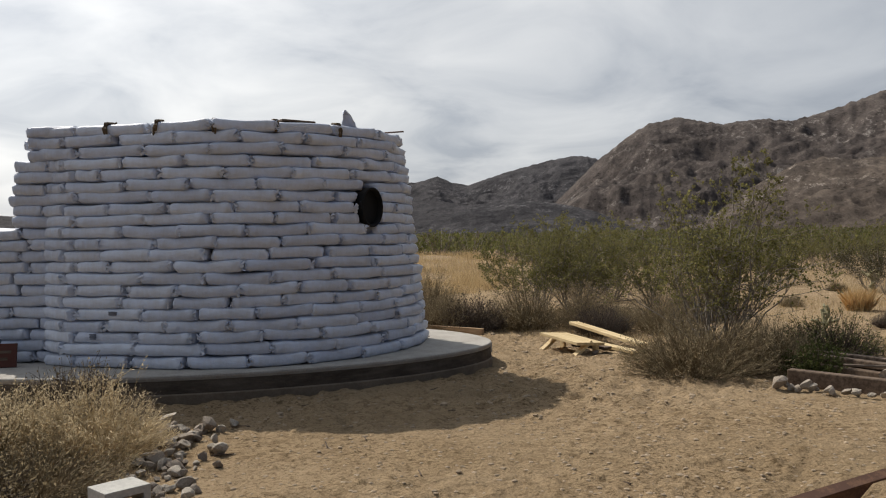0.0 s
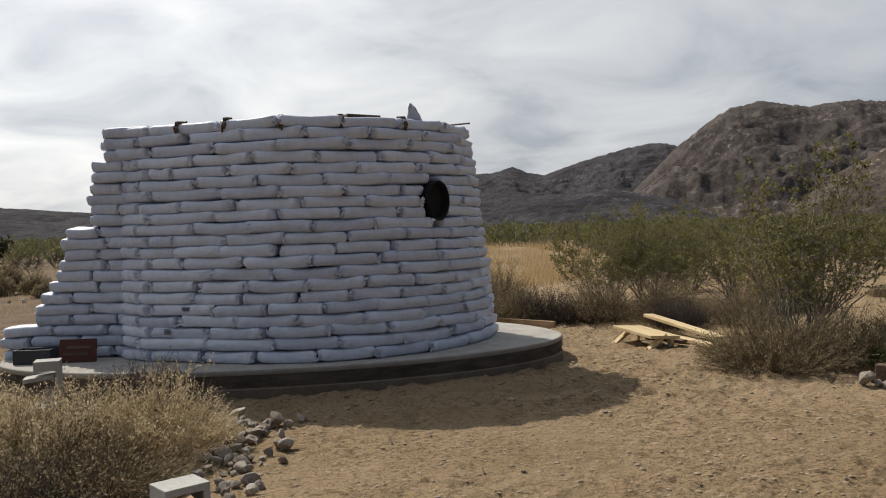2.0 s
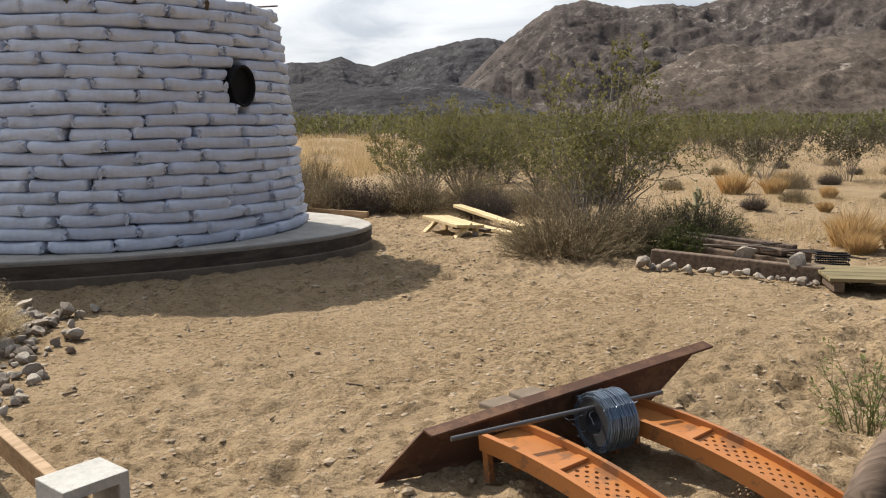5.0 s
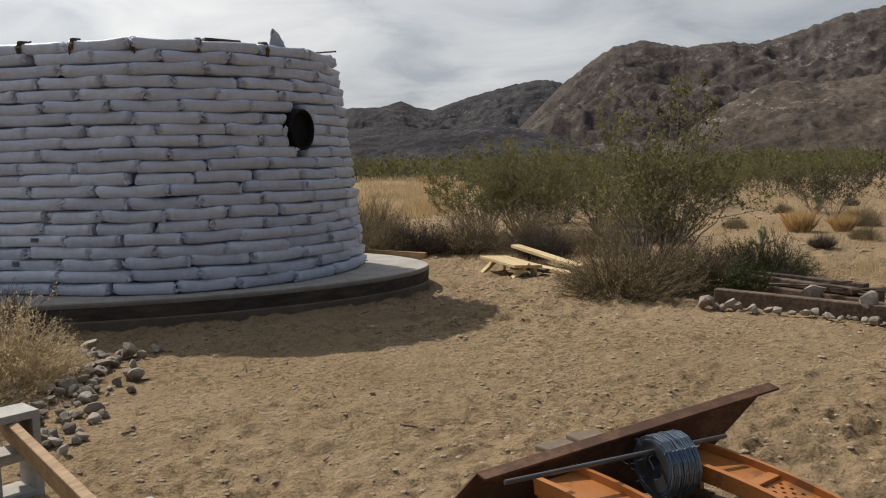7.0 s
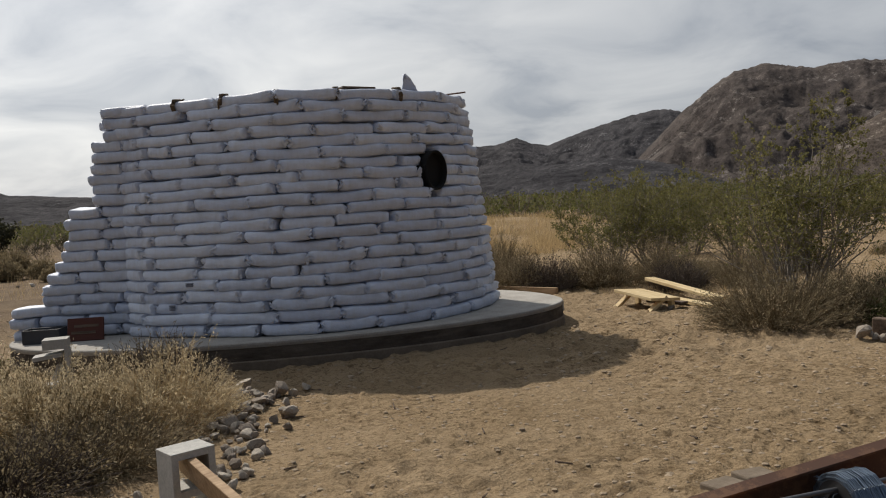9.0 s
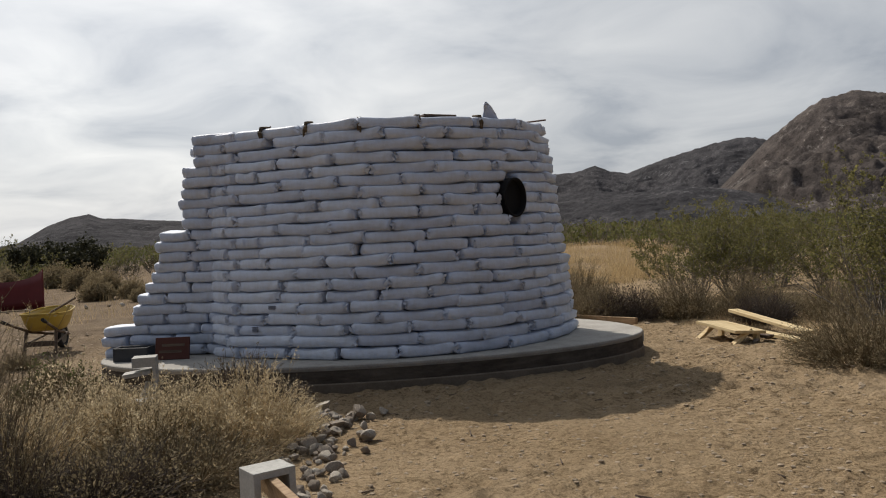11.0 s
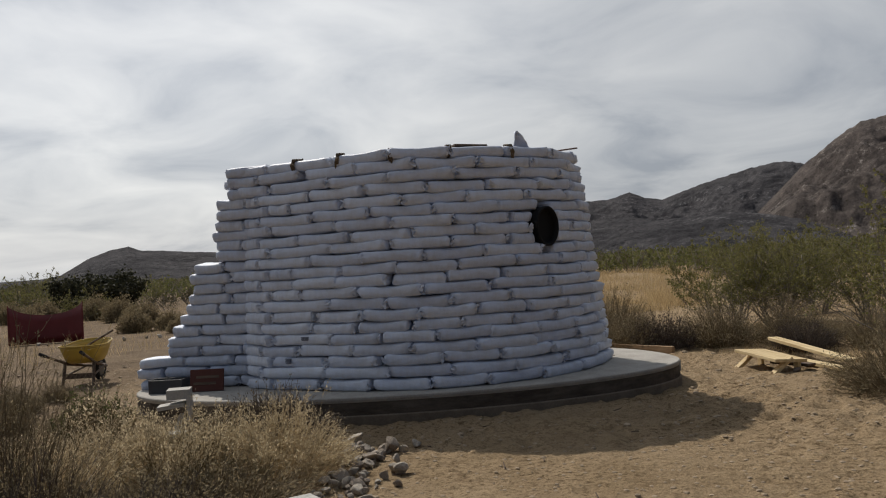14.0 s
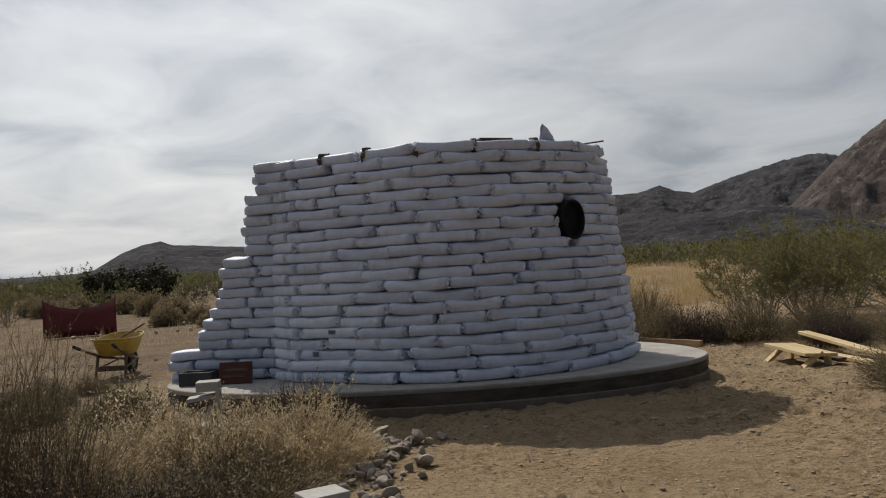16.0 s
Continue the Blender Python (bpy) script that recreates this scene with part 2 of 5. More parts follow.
RED = painted("dark_red_sheet", (0.17, 0.022, 0.022), (0.10, 0.02, 0.02), 0.5, 0.0, 0.7)
BRICKRED = painted("red_brown_box", (0.10, 0.034, 0.024), (0.06, 0.022, 0.016), 0.85, 0.0, 0.6)
DARKBOX = painted("dark_grey_plastic", (0.05, 0.05, 0.055), (0.09, 0.09, 0.09), 0.6, 0.0, 0.65)
BLACK = painted("black_plastic", (0.006, 0.006, 0.0065), (0.01, 0.01, 0.01), 0.85, 0.0, 0.7)
RUBBER = painted("tyre_rubber", (0.02, 0.02, 0.02), (0.07, 0.06, 0.05), 0.85, 0.0, 0.55)
TARP = painted("brown_sacking", (0.12, 0.085, 0.05), (0.2, 0.15, 0.1), 0.9, 0.0, 0.55)
INK = painted("grey_print", (0.16, 0.17, 0.21), (0.3, 0.3, 0.33), 0.7, 0.0, 0.6)
STONE = stone("desert_stone", (0.24, 0.20, 0.165), (0.56, 0.51, 0.44))
GRIT = stone("grit", (0.24, 0.185, 0.13), (0.47, 0.38, 0.275))
LEAF = plant("creosote_leaf", (0.125, 0.122, 0.042), (0.255, 0.232, 0.09), 0.6, 0.5)
FARLEAF = plant("scrub_leaf", (0.085, 0.092, 0.032), (0.17, 0.165, 0.066), 0.7, 0.45)
DARKLEAF = plant("dark_scrub_leaf", (0.05, 0.046, 0.022), (0.105, 0.092, 0.045), 0.7, 0.35)
STEM = plant("grey_stem", (0.14, 0.12, 0.10), (0.30, 0.265, 0.225))
DRYTWIG = plant("dry_grey_twig", (0.15, 0.116, 0.07), (0.32, 0.25, 0.155), 0.8, 0.2)
DARKTWIG = plant("dark_twig", (0.075, 0.058, 0.046), (0.17, 0.135, 0.11))
STRAW = plant("straw_tip", (0.46, 0.37, 0.23), (0.72, 0.605, 0.41), 0.8, 0.5)
GOLD = plant("golden_grass", (0.40, 0.29, 0.145), (0.68, 0.52, 0.295), 0.8, 0.35)
AMBER = plant("amber_grass", (0.50, 0.33, 0.15), (0.70, 0.50, 0.25), 0.8, 0.4)
TAN = plant("tan_foliage", (0.215, 0.172, 0.10), (0.40, 0.325, 0.20), 0.8, 0.35)
SPRIG = plant("sprig_green", (0.16, 0.18, 0.06), (0.30, 0.31, 0.13), 0.7, 0.4)
WEED = plant("green_weed", (0.07, 0.085, 0.025), (0.14, 0.155, 0.055), 0.7, 0.35)
CHOLLA = plant("cholla_spines", (0.24, 0.23, 0.13), (0.46, 0.42, 0.27))
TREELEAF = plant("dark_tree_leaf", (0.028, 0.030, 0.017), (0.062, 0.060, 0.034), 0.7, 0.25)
HILL = rock_slope("hill_rock", (0.088, 0.075, 0.070), (0.138, 0.117, 0.106), (0.29, 0.265, 0.245))
SPUR = rock_slope("spur_rock", (0.105, 0.085, 0.071), (0.155, 0.127, 0.106), (0.33, 0.29, 0.255))
# the bluish cast of distant haze is mixed into this rock colour
FARHILL = rock_slope("far_rock_hazed", (0.055, 0.053, 0.057), (0.088, 0.084, 0.089), (0.17, 0.165, 0.17))


# ---- geometry helpers ----
class Geo:
    """Vertices and faces gathered for one mesh."""

    def __init__(self):
        self.v, self.f = [], []

    def add(self, verts, faces):
        n = len(self.v)
        self.v.extend(tuple(p) for p in verts)
        self.f.extend(tuple(i + n for i in q) for q in faces)
        return self

    def mesh(self, name, smooth=False):
        me = bpy.data.meshes.new(name)
        me.from_pydata(self.v, [], self.f)
        if smooth:
            me.polygons.foreach_set("use_smooth", [True] * len(me.polygons))
        me.update()
        return me

    def tube(self, pts, r0, r1, sides=3, cap=False):
        vs, fs = [], []
        m = len(pts)
        for i, p in enumerate(pts):
            d = (pts[min(i + 1, m - 1)] - pts[max(i - 1, 0)])
            d = d.normalized() if d.length > 1e-9 else Vector((0, 0, 1))
            a = d.orthogonal().normalized()
            b = d.cross(a)
            r = r0 + (r1 - r0) * i / (m - 1)
            for k in range(sides):
                g = 2 * math.pi * k / sides
                vs.append(p + a * (r * math.cos(g)) + b * (r * math.sin(g)))
        for i in range(m - 1):
            for k in range(sides):
                j = (k + 1) % sides
                fs.append((i * sides + k, i * sides + j, (i + 1) * sides + j, (i + 1) * sides + k))
        if cap:
            fs.append(tuple(range(sides))[::-1])
            fs.append(tuple(range((m - 1) * sides, m * sides)))
        return self.add(vs, fs)

    def leaf(self, p, d, size, wide=0.45):
        d = d.normalized()
        a = d.orthogonal().normalized()
        a.rotate(Matrix.Rotation(random.uniform(0, 6.28), 3, d))
        return self.add((p, p + d * size * 0.5 + a * size * wide, p + d * size, p + d * size * 0.5 - a * size * wide), ((0, 1, 2, 3),))

    def box(self, m, sx, sy, sz, bevel=0.0):
        """A box centred on the pose m, its edges cut off by bevel."""
        bm = bmesh.new()
        bmesh.ops.create_cube(bm, size=1.0, matrix=Matrix.Diagonal((sx, sy, sz, 1)))
        if bevel:
            bmesh.ops.bevel(bm, geom=bm.edges[:], offset=bevel, segments=2, affect="EDGES", profile=0.5)
        bm.transform(m)
        bm.verts.index_update()
        self.add([v.co.copy() for v in bm.verts], [[v.index for v in q.verts] for q in bm.faces])
        bm.free()
        return self


def part(name, shape, material, parent=None, label="", smooth=False, m=None):
    """Links a Geo or a mesh as one mesh object, under a thing if one is given."""
    me = shape.mesh(name, smooth) if isinstance(shape, Geo) else shape
    if not me.materials:
        me.materials.append(material)
    ob = new(name, me)
    if parent:
        ob.parent = parent
    if m is not None:
        ob.matrix_basis = m
    if label:
        tagged(ob, label)
    return ob


def thing(name, m, label, category, group="", kind=""):
    ob = new(name)
    ob.empty_display_size = 0.1
    ob.matrix_basis = m
    return tagged(ob, label, category, group, kind)


def rand_dir(up=0.0):
    return Vector((random.gauss(0, 1), random.gauss(0, 1), random.gauss(0, 1) + up)).normalized()


def wander(p, d, length, segs, curl, lift=0.0):
    """The points of a twig that starts at p towards d."""
    pts = [Vector(p)]
    d = Vector(d).normalized()
    for _ in range(segs):
        d = (d + rand_dir() * curl + Vector((0, 0, lift))).normalized()
        pts.append(pts[-1] + d * (length / segs))
    return pts, d
# ---- ground ----
def hills(x, y):
    """The height of the ground."""
    r = math.hypot(x, y)
    near = max(0.0, 1 - r / 40)
    z = 0.020 * noise.noise((x * 0.9, y * 0.9, 3)) * near
    if r < 16:
        churn = min(1.0, max(0.12, 0.55 + 1.3 * noise.noise((x * 0.45, y * 0.45, 31))))
        z += churn * (0.024 * noise.noise((x * 3.1, y * 3.1, 8)) + 0.042 * noise.noise((x * 5.9, y * 5.9, 1)) + 0.030 * noise.noise((x * 12.5, y * 12.5, 2)))
        c = noise.noise((x * 3.6, y * 3.6, 20))
        z -= churn * 0.11 * max(0.0, c - 0.16)
        z -= churn * 0.085 * max(0.0, noise.noise((x * 6.5, y * 9.0, 44)) - 0.22)
        z += 0.05 * max(0.0, noise.noise((x * 11, y * 13, 51)) - 0.3)
    z += 0.10 * noise.noise((x * 0.11, y * 0.11, 5)) * min(1.0, max(0.0, (r - 11) / 15))
    z += 0.55 * math.exp(-(((x - 8.6) / 3.2) ** 2 + ((y - 34) / 7) ** 2))
    z += 0.10 * math.exp(-(((x + 2.3) / 1.1) ** 2 + ((y - 5.6) / 1.3) ** 2))
    return z


def build_ground():
    verts, faces = [(0, 0, hills(0, 0))], []
    turns = [-46 + 0.2 * k for k in range(560)] + [66 + 2.48 * k for k in range(100)]
    sectors = len(turns)
    radii, r = [], 0.35
    while r < 4200:
        radii.append(r)
        r *= 1.03 if r < 1.8 else (1.0075 if r < 12 else (1.03 if r < 200 else 1.15))
    for r in radii:
        for k in range(sectors):
            g = radians(turns[k])
            x, y = r * math.sin(g), r * math.cos(g)
            verts.append((x, y, hills(x, y) if r < 300 else 0.0))
    for k in range(sectors):
        faces.append((0, 1 + (k + 1) % sectors, 1 + k))
    for i in range(len(radii) - 1):
        a, b = 1 + i * sectors, 1 + (i + 1) * sectors
        for k in range(sectors):
            j = (k + 1) % sectors
            faces.append((a + k, a + j, b + j, b + k))
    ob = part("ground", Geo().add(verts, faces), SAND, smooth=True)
    tagged(ob, "pale trampled desert sand with grit and footprints", "ground", kind="structure")


build_ground()


# ---- mountains ----
def curve(pairs, x):
    xs, ys = zip(*pairs)
    if x <= xs[0]:
        return ys[0]
    if x >= xs[-1]:
        return ys[-1]
    for i in range(len(xs) - 1):
        if x <= xs[i + 1]:
            t = (x - xs[i]) / (xs[i + 1] - xs[i])
            return ys[i] + (ys[i + 1] - ys[i]) * t


def mountain(name, label, material, crest, foot, ridge, rough, step=0.16):
    """A range that climbs from the foot's distance to its crest line; the crest is given as bearing and rise in degrees."""
    az0, az1 = crest[0][0], crest[-1][0]
    cols = int((az1 - az0) / step) + 1
    rows = 112
    verts, faces = [], []
    for i in range(cols):
        az = az0 + i * step
        ga = radians(az)
        for j in range(rows):
            t = j / (rows - 9)
            wav = noise.noise((az * 0.25, 3.3, ridge * 0.01)) * 0.12
            r = foot + (ridge - foot) * t * (1 + wav * (1 - min(t, 1)))
            x, y = r * math.sin(ga), r * math.cos(ga)
            top = ridge * math.tan(radians(curve(crest, az) * (1 + 0.016 * noise.noise((az * 2.6, ridge, 0)) + 0.012 * noise.noise((az * 9, ridge, 2))))) + 1.4
            if t <= 1:
                s = t ** 1.15 * (0.8 + 0.2 * t)
                n = noise.hetero_terrain((x * 0.008, y * 0.008, 2.0), 1.0, 2.1, 6, 0.6) - 0.8
                gully = abs(noise.noise((x * 0.012, y * 0.012, 9))) + 0.5 * abs(noise.noise((x * 0.03, y * 0.03, 4)))
                z = top * s + rough * 0.5 * (n * 0.35 - gully * 0.9 + 0.3) * (4 * t * (1 - t)) ** 0.8
                z += rough * (0.26 * (0.45 - abs(noise.noise((x * 0.021, y * 0.021, 6)))) + 0.17 * (0.4 - abs(noise.noise((x * 0.055, y * 0.055, 8)))) + 0.07 * (0.4 - abs(noise.noise((x * 0.13, y * 0.13, 12))))) * min(1.0, 5 * t) * (1.08 - t)
                z = min(z, top * (0.25 + 0.75 * t)) if t < 1 else z
            else:
                z = top * max(0.0, 1 - (t - 1) * 6)
            verts.append((x, y, z - 1.5))
    for i in range(cols - 1):
        for j in range(rows - 1):
            a = i * rows + j
            faces.append((a, a + rows, a + rows + 1, a + 1))
    ob = part(name, Geo().add(verts, faces), material, smooth=True)
    tagged(ob, label, "mountain", kind="structure")


mountain("backdrop_far_range", "distant bare rocky mountain range in a haze-tinted bluish grey", FARHILL,
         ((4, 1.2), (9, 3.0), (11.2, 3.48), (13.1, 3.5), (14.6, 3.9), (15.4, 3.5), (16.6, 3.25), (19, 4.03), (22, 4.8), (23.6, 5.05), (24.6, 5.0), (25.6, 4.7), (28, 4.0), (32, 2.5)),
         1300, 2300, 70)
mountain("backdrop_main_mountain", "large bare brown rocky desert mountain", HILL,
         ((19, 0.3), (22, 1.6), (24, 3.5), (25.3, 4.75), (27.3, 6.25), (28.6, 7.0), (30.5, 7.3), (33.1, 6.75), (34.7, 6.9), (36, 6.95), (37.2, 6.68), (39.8, 7.3), (42.3, 8.1), (45, 8.4), (50, 8.9), (56, 8.0), (66, 3.0)),
         620, 1250, 75)
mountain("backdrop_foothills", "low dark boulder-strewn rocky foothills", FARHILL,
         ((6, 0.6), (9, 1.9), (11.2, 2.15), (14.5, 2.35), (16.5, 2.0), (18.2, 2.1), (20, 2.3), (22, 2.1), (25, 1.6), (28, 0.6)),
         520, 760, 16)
mountain("backdrop_spur", "pale rocky spur in front of the mountain", SPUR,
         ((30, 0.3), (32.5, 1.2), (34.2, 2.4), (36.2, 3.4), (37.6, 4.15), (39, 4.45), (41, 4.2), (44, 4.5), (48, 4.9), (53, 4.0), (60, 1.0)),
         480, 760, 34)
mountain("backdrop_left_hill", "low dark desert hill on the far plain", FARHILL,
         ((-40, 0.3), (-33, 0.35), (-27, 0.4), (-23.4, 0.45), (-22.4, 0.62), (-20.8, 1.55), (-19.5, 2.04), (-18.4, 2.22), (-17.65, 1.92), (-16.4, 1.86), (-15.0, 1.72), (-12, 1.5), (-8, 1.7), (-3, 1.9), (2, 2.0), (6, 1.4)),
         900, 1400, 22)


# ---- slab ----
SX, SY, SA, SB, SBACK = -0.142, 9.42, 2.96, 1.52, 2.35


def rim(grow, n=120):
    """The slab's outline: an oval, deeper behind than in front."""
    pts = []
    for k in range(n):
        c, q = math.cos(2 * math.pi * k / n), math.sin(2 * math.pi * k / n)
        pts.append((SX + (SA + grow) * q, SY - ((SB if c > 0 else SBACK) + grow) * c))
    return pts


def drum(levels, n=120):
    """Stacked rims: (grow, height) from the bottom up, closed on top."""
    g = Geo()
    for grow, z in levels:
        g.v.extend((x, y, z) for x, y in rim(grow, n))
    for i in range(len(levels) - 1):
        for k in range(n):
            j = (k + 1) % n
            g.f.append((i * n + k, i * n + j, (i + 1) * n + j, (i + 1) * n + k))
    g.f.append(tuple(range((len(levels) - 1) * n, len(levels) * n)))
    return g


slab = thing("slab_foundation", Matrix(), "oval concrete slab with a dark stained edge", "foundation", kind="structure")
part("slab_top", drum(((-0.01, 0.19), (0.0, 0.215), (0.0, 0.232), (-0.008, 0.24))), SLAB_TOP, slab, "pale trowelled concrete top")
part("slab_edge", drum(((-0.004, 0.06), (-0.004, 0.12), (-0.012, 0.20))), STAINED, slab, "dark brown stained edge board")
part("footing", drum(((0.012, -0.25), (0.010, 0.06), (0.002, 0.072))), FOOTING, slab, "rough grey concrete footing")
for bolt in range(2):
    g = Geo().tube([Vector((1.9 + 0.3 * bolt, 9.95 - 0.1 * bolt, 0.238)), Vector((1.9 + 0.3 * bolt, 9.95 - 0.1 * bolt, 0.246))], 0.03, 0.028, 10, True)
    part("cover_plate", g, OLDWOOD, slab)

# ---- bags ----
HX, HY = 0.12, 10.20
COURSE, FIRST = 0.1115, 0.298
# where a joint of each course lies along the wall, and its usual bag length
COURSES = ((-0.06, 0.58), (0.15, 0.64), (0.06, 0.60), (-0.22, 0.63), (0.02, 0.54), (0.28, 0.52), (-0.13, 0.56),
           (0.18, 0.62), (-0.08, 0.68), (0.15, 0.56), (0.27, 0.60), (-0.06, 0.63), (0.21, 0.62), (-0.17, 0.64),
           (0.25, 0.60), (0.05, 0.65), (-0.25, 0.65), (-0.01, 0.63), (0.30, 0.66), (-0.09, 0.64), (0.25, 0.61))
BAG_W, BAG_H = 0.37, 0.126
HOLE_S, HOLE_Z, HOLE_R = 1.300, 1.747, 0.192


def bag_mesh(seed, nu=34, nv=22, pleats=True):
    """One filled bag, one unit long: plump, with creased and tucked ends."""
    rnd = random.Random(seed)
    o = Vector((seed * 7.1, seed * 3.3, seed * 1.7))
    lean = (rnd.uniform(-0.012, 0.012), rnd.uniform(-0.012, 0.012))
    ends = (rnd.uniform(0.6, 1.0), rnd.uniform(0.6, 1.0))
    g = Geo()
    us = [-0.5 * math.cos(math.pi * i / (nu - 1)) for i in range(nu)]
    for u in us:
        e = min(abs(2 * u), 1.0)
        end = ends[0] if u < 0 else ends[1]
        th = (1 - e ** 14) ** 0.5 * (1 - 0.42 * end) + 0.42 * end
        tw = (1 - e ** 26) ** 0.5 * 0.5 + 0.5
        pinch = max(0.0, (e - 0.70) / 0.30)
        for k in range(nv):
            g_ = 2 * math.pi * k / nv
            c, s = math.cos(g_), math.sin(g_)
            y = math.copysign(abs(c) ** 0.55, c) * BAG_W / 2 * tw
            z = math.copysign(abs(s) ** 0.42, s) * BAG_H / 2 * th
            p = Vector((u * 3, y * 6, z * 9)) + o
            swell = 0.015 * noise.noise(p * 0.8) + 0.008 * noise.noise(p * 2.3)
            crease = 0.034 * pinch * noise.noise(Vector((u * 4, y * 22, z * 60)) + o)
            fan = math.atan2(z, (1.04 - e) * 0.30)
            crease += pinch ** 1.5 * 0.017 * math.sin(fan * 7 + seed * 2.1 + (2 if u < 0 else 0)) * abs(c)
            d = Vector((0, c, s * 0.45))
            q = Vector((u, y, z)) + d * (swell + crease)
            q.z += lean[0] * u + lean[1] * (u * u * 4 - 0.3) - 0.006 * (1 - e) * (s > 0)
            q.x += 0.03 * pinch * noise.noise(Vector((y * 16, z * 30, u)) + o)
            g.v.append(tuple(q))
    for i in range(nu - 1):
        for k in range(nv):
            j = (k + 1) % nv
            g.f.append((i * nv + k, (i + 1) * nv + k, (i + 1) * nv + j, i * nv + j))
    # pleated bag ends that stick out over the joint
    for sx in (-1, 1):
        for sy in (-1, 1):
            if not pleats or rnd.random() < 0.2:
                continue
            n = len(g.v)
            zc = rnd.uniform(-0.015, 0.012)
            g.v.append((sx * rnd.uniform(0.40, 0.45), sy * (BAG_W / 2 - 0.002), zc))
            for k in range(7):
                f = k / 6 - 0.5
                g.v.append((sx * (0.497 + rnd.uniform(-0.02, 0.045)), sy * (BAG_W / 2 - 0.022 + (0.030 if k % 2 else 0.004) + rnd.uniform(-0.004, 0.010)), zc * 0.5 + f * rnd.uniform(0.085, 0.115)))
            for k in range(6):
                g.f.append((n, n + 1 + k, n + 2 + k))
    for base, u, turn in ((0, -0.492, 1), ((nu - 1) * nv, 0.492, -1)):
        n = len(g.v)
        g.v.append((u, 0, 0))
        for k in range(nv):
            j = (k + 1) % nv
            g.f.append((base + k, base + j, n)[::turn])
    return g.mesh("bag", True)


BAGS = [bag_mesh(k + 1) for k in range(14)]
SMOOTH_BAGS = [bag_mesh(k + 31, pleats=False) for k in range(4)]
for me in BAGS + SMOOTH_BAGS:
    me.materials.append(BAG)


TURN_OFF = radians(-30.0)      # here the arc runs out into a straight wing
TURN_IN = radians(77.0)        # and here it closes behind with a flatter curve
BACK_A, BACK_B = 1.78, 0.95
WING_END = -2.26


def course_radius(z):
    t = (z - 0.24) / 2.3
    return 2.095 - 0.255 * t + 0.018 * math.sin(t * 3.1)


@functools.lru_cache(maxsize=None)
def back_arc(r):
    """Bearings of the arc behind the middle and their lengths along it."""
    th = np.linspace(math.pi / 2, math.pi * 1.5, 361)
    a, b = BACK_A * r / 2.1, BACK_B * r / 2.1
    ds = np.sqrt((a * np.cos(th)) ** 2 + (b * np.sin(th)) ** 2)
    return th, r * TURN_IN + np.concatenate(([0], np.cumsum((ds[1:] + ds[:-1]) / 2 * (th[1] - th[0]))))


def on_wall(s, z, inset=0.0):
    """The place on the wall's face at s along the course, its outward bearing, and where the course ends."""
    r = course_radius(z)
    th, ss = back_arc(r)
    t = s / r
    if t <= TURN_IN:
        a = max(t, TURN_OFF)
        n = Vector((math.sin(a), -math.cos(a), 0))
        p = Vector((HX, HY, z)) + n * r + Vector((math.cos(a), math.sin(a), 0)) * ((t - a) * r)
        curl = max(0.0, WING_END + 0.45 - s) if z < 2.3 else 0.0       # the wing's end turns in
        if curl:
            p -= n * (0.65 * curl ** 2)
            n = (n - Vector((math.cos(a), math.sin(a), 0)) * (1.3 * curl)).normalized()
    else:
        a = float(np.interp(s, ss, th))
        n = Vector((math.sin(a) * BACK_B, -math.cos(a) * BACK_A, 0)).normalized()
        p = Vector((HX + BACK_A * r / 2.1 * math.sin(a), HY - BACK_B * r / 2.1 * math.cos(a), z))
    return p - n * inset, n, float(ss[-1])


def bag_pose(s, z, length, rnd, width=BAG_W):
    p, n, _ = on_wall(s, z, width / 2 + rnd.uniform(-0.016, 0.010))
    turn = math.degrees(math.atan2(n.y, n.x)) - 90
    flip = rnd.choice((0, 180))
    wave = 0.013 * noise.noise((s * 0.75, z * 0.9, 4)) + 0.006 * noise.noise((s * 2.1, z * 2, 9))
    m = pose(p.x, p.y, z + wave + rnd.uniform(-0.004, 0.004), rnd.uniform(-4, 4), rnd.uniform(-1.3, 1.3), turn + rnd.uniform(-1.5, 1.5) + flip)
    return m @ Matrix.Diagonal((length, 1, rnd.uniform(0.96, 1.04), 1))


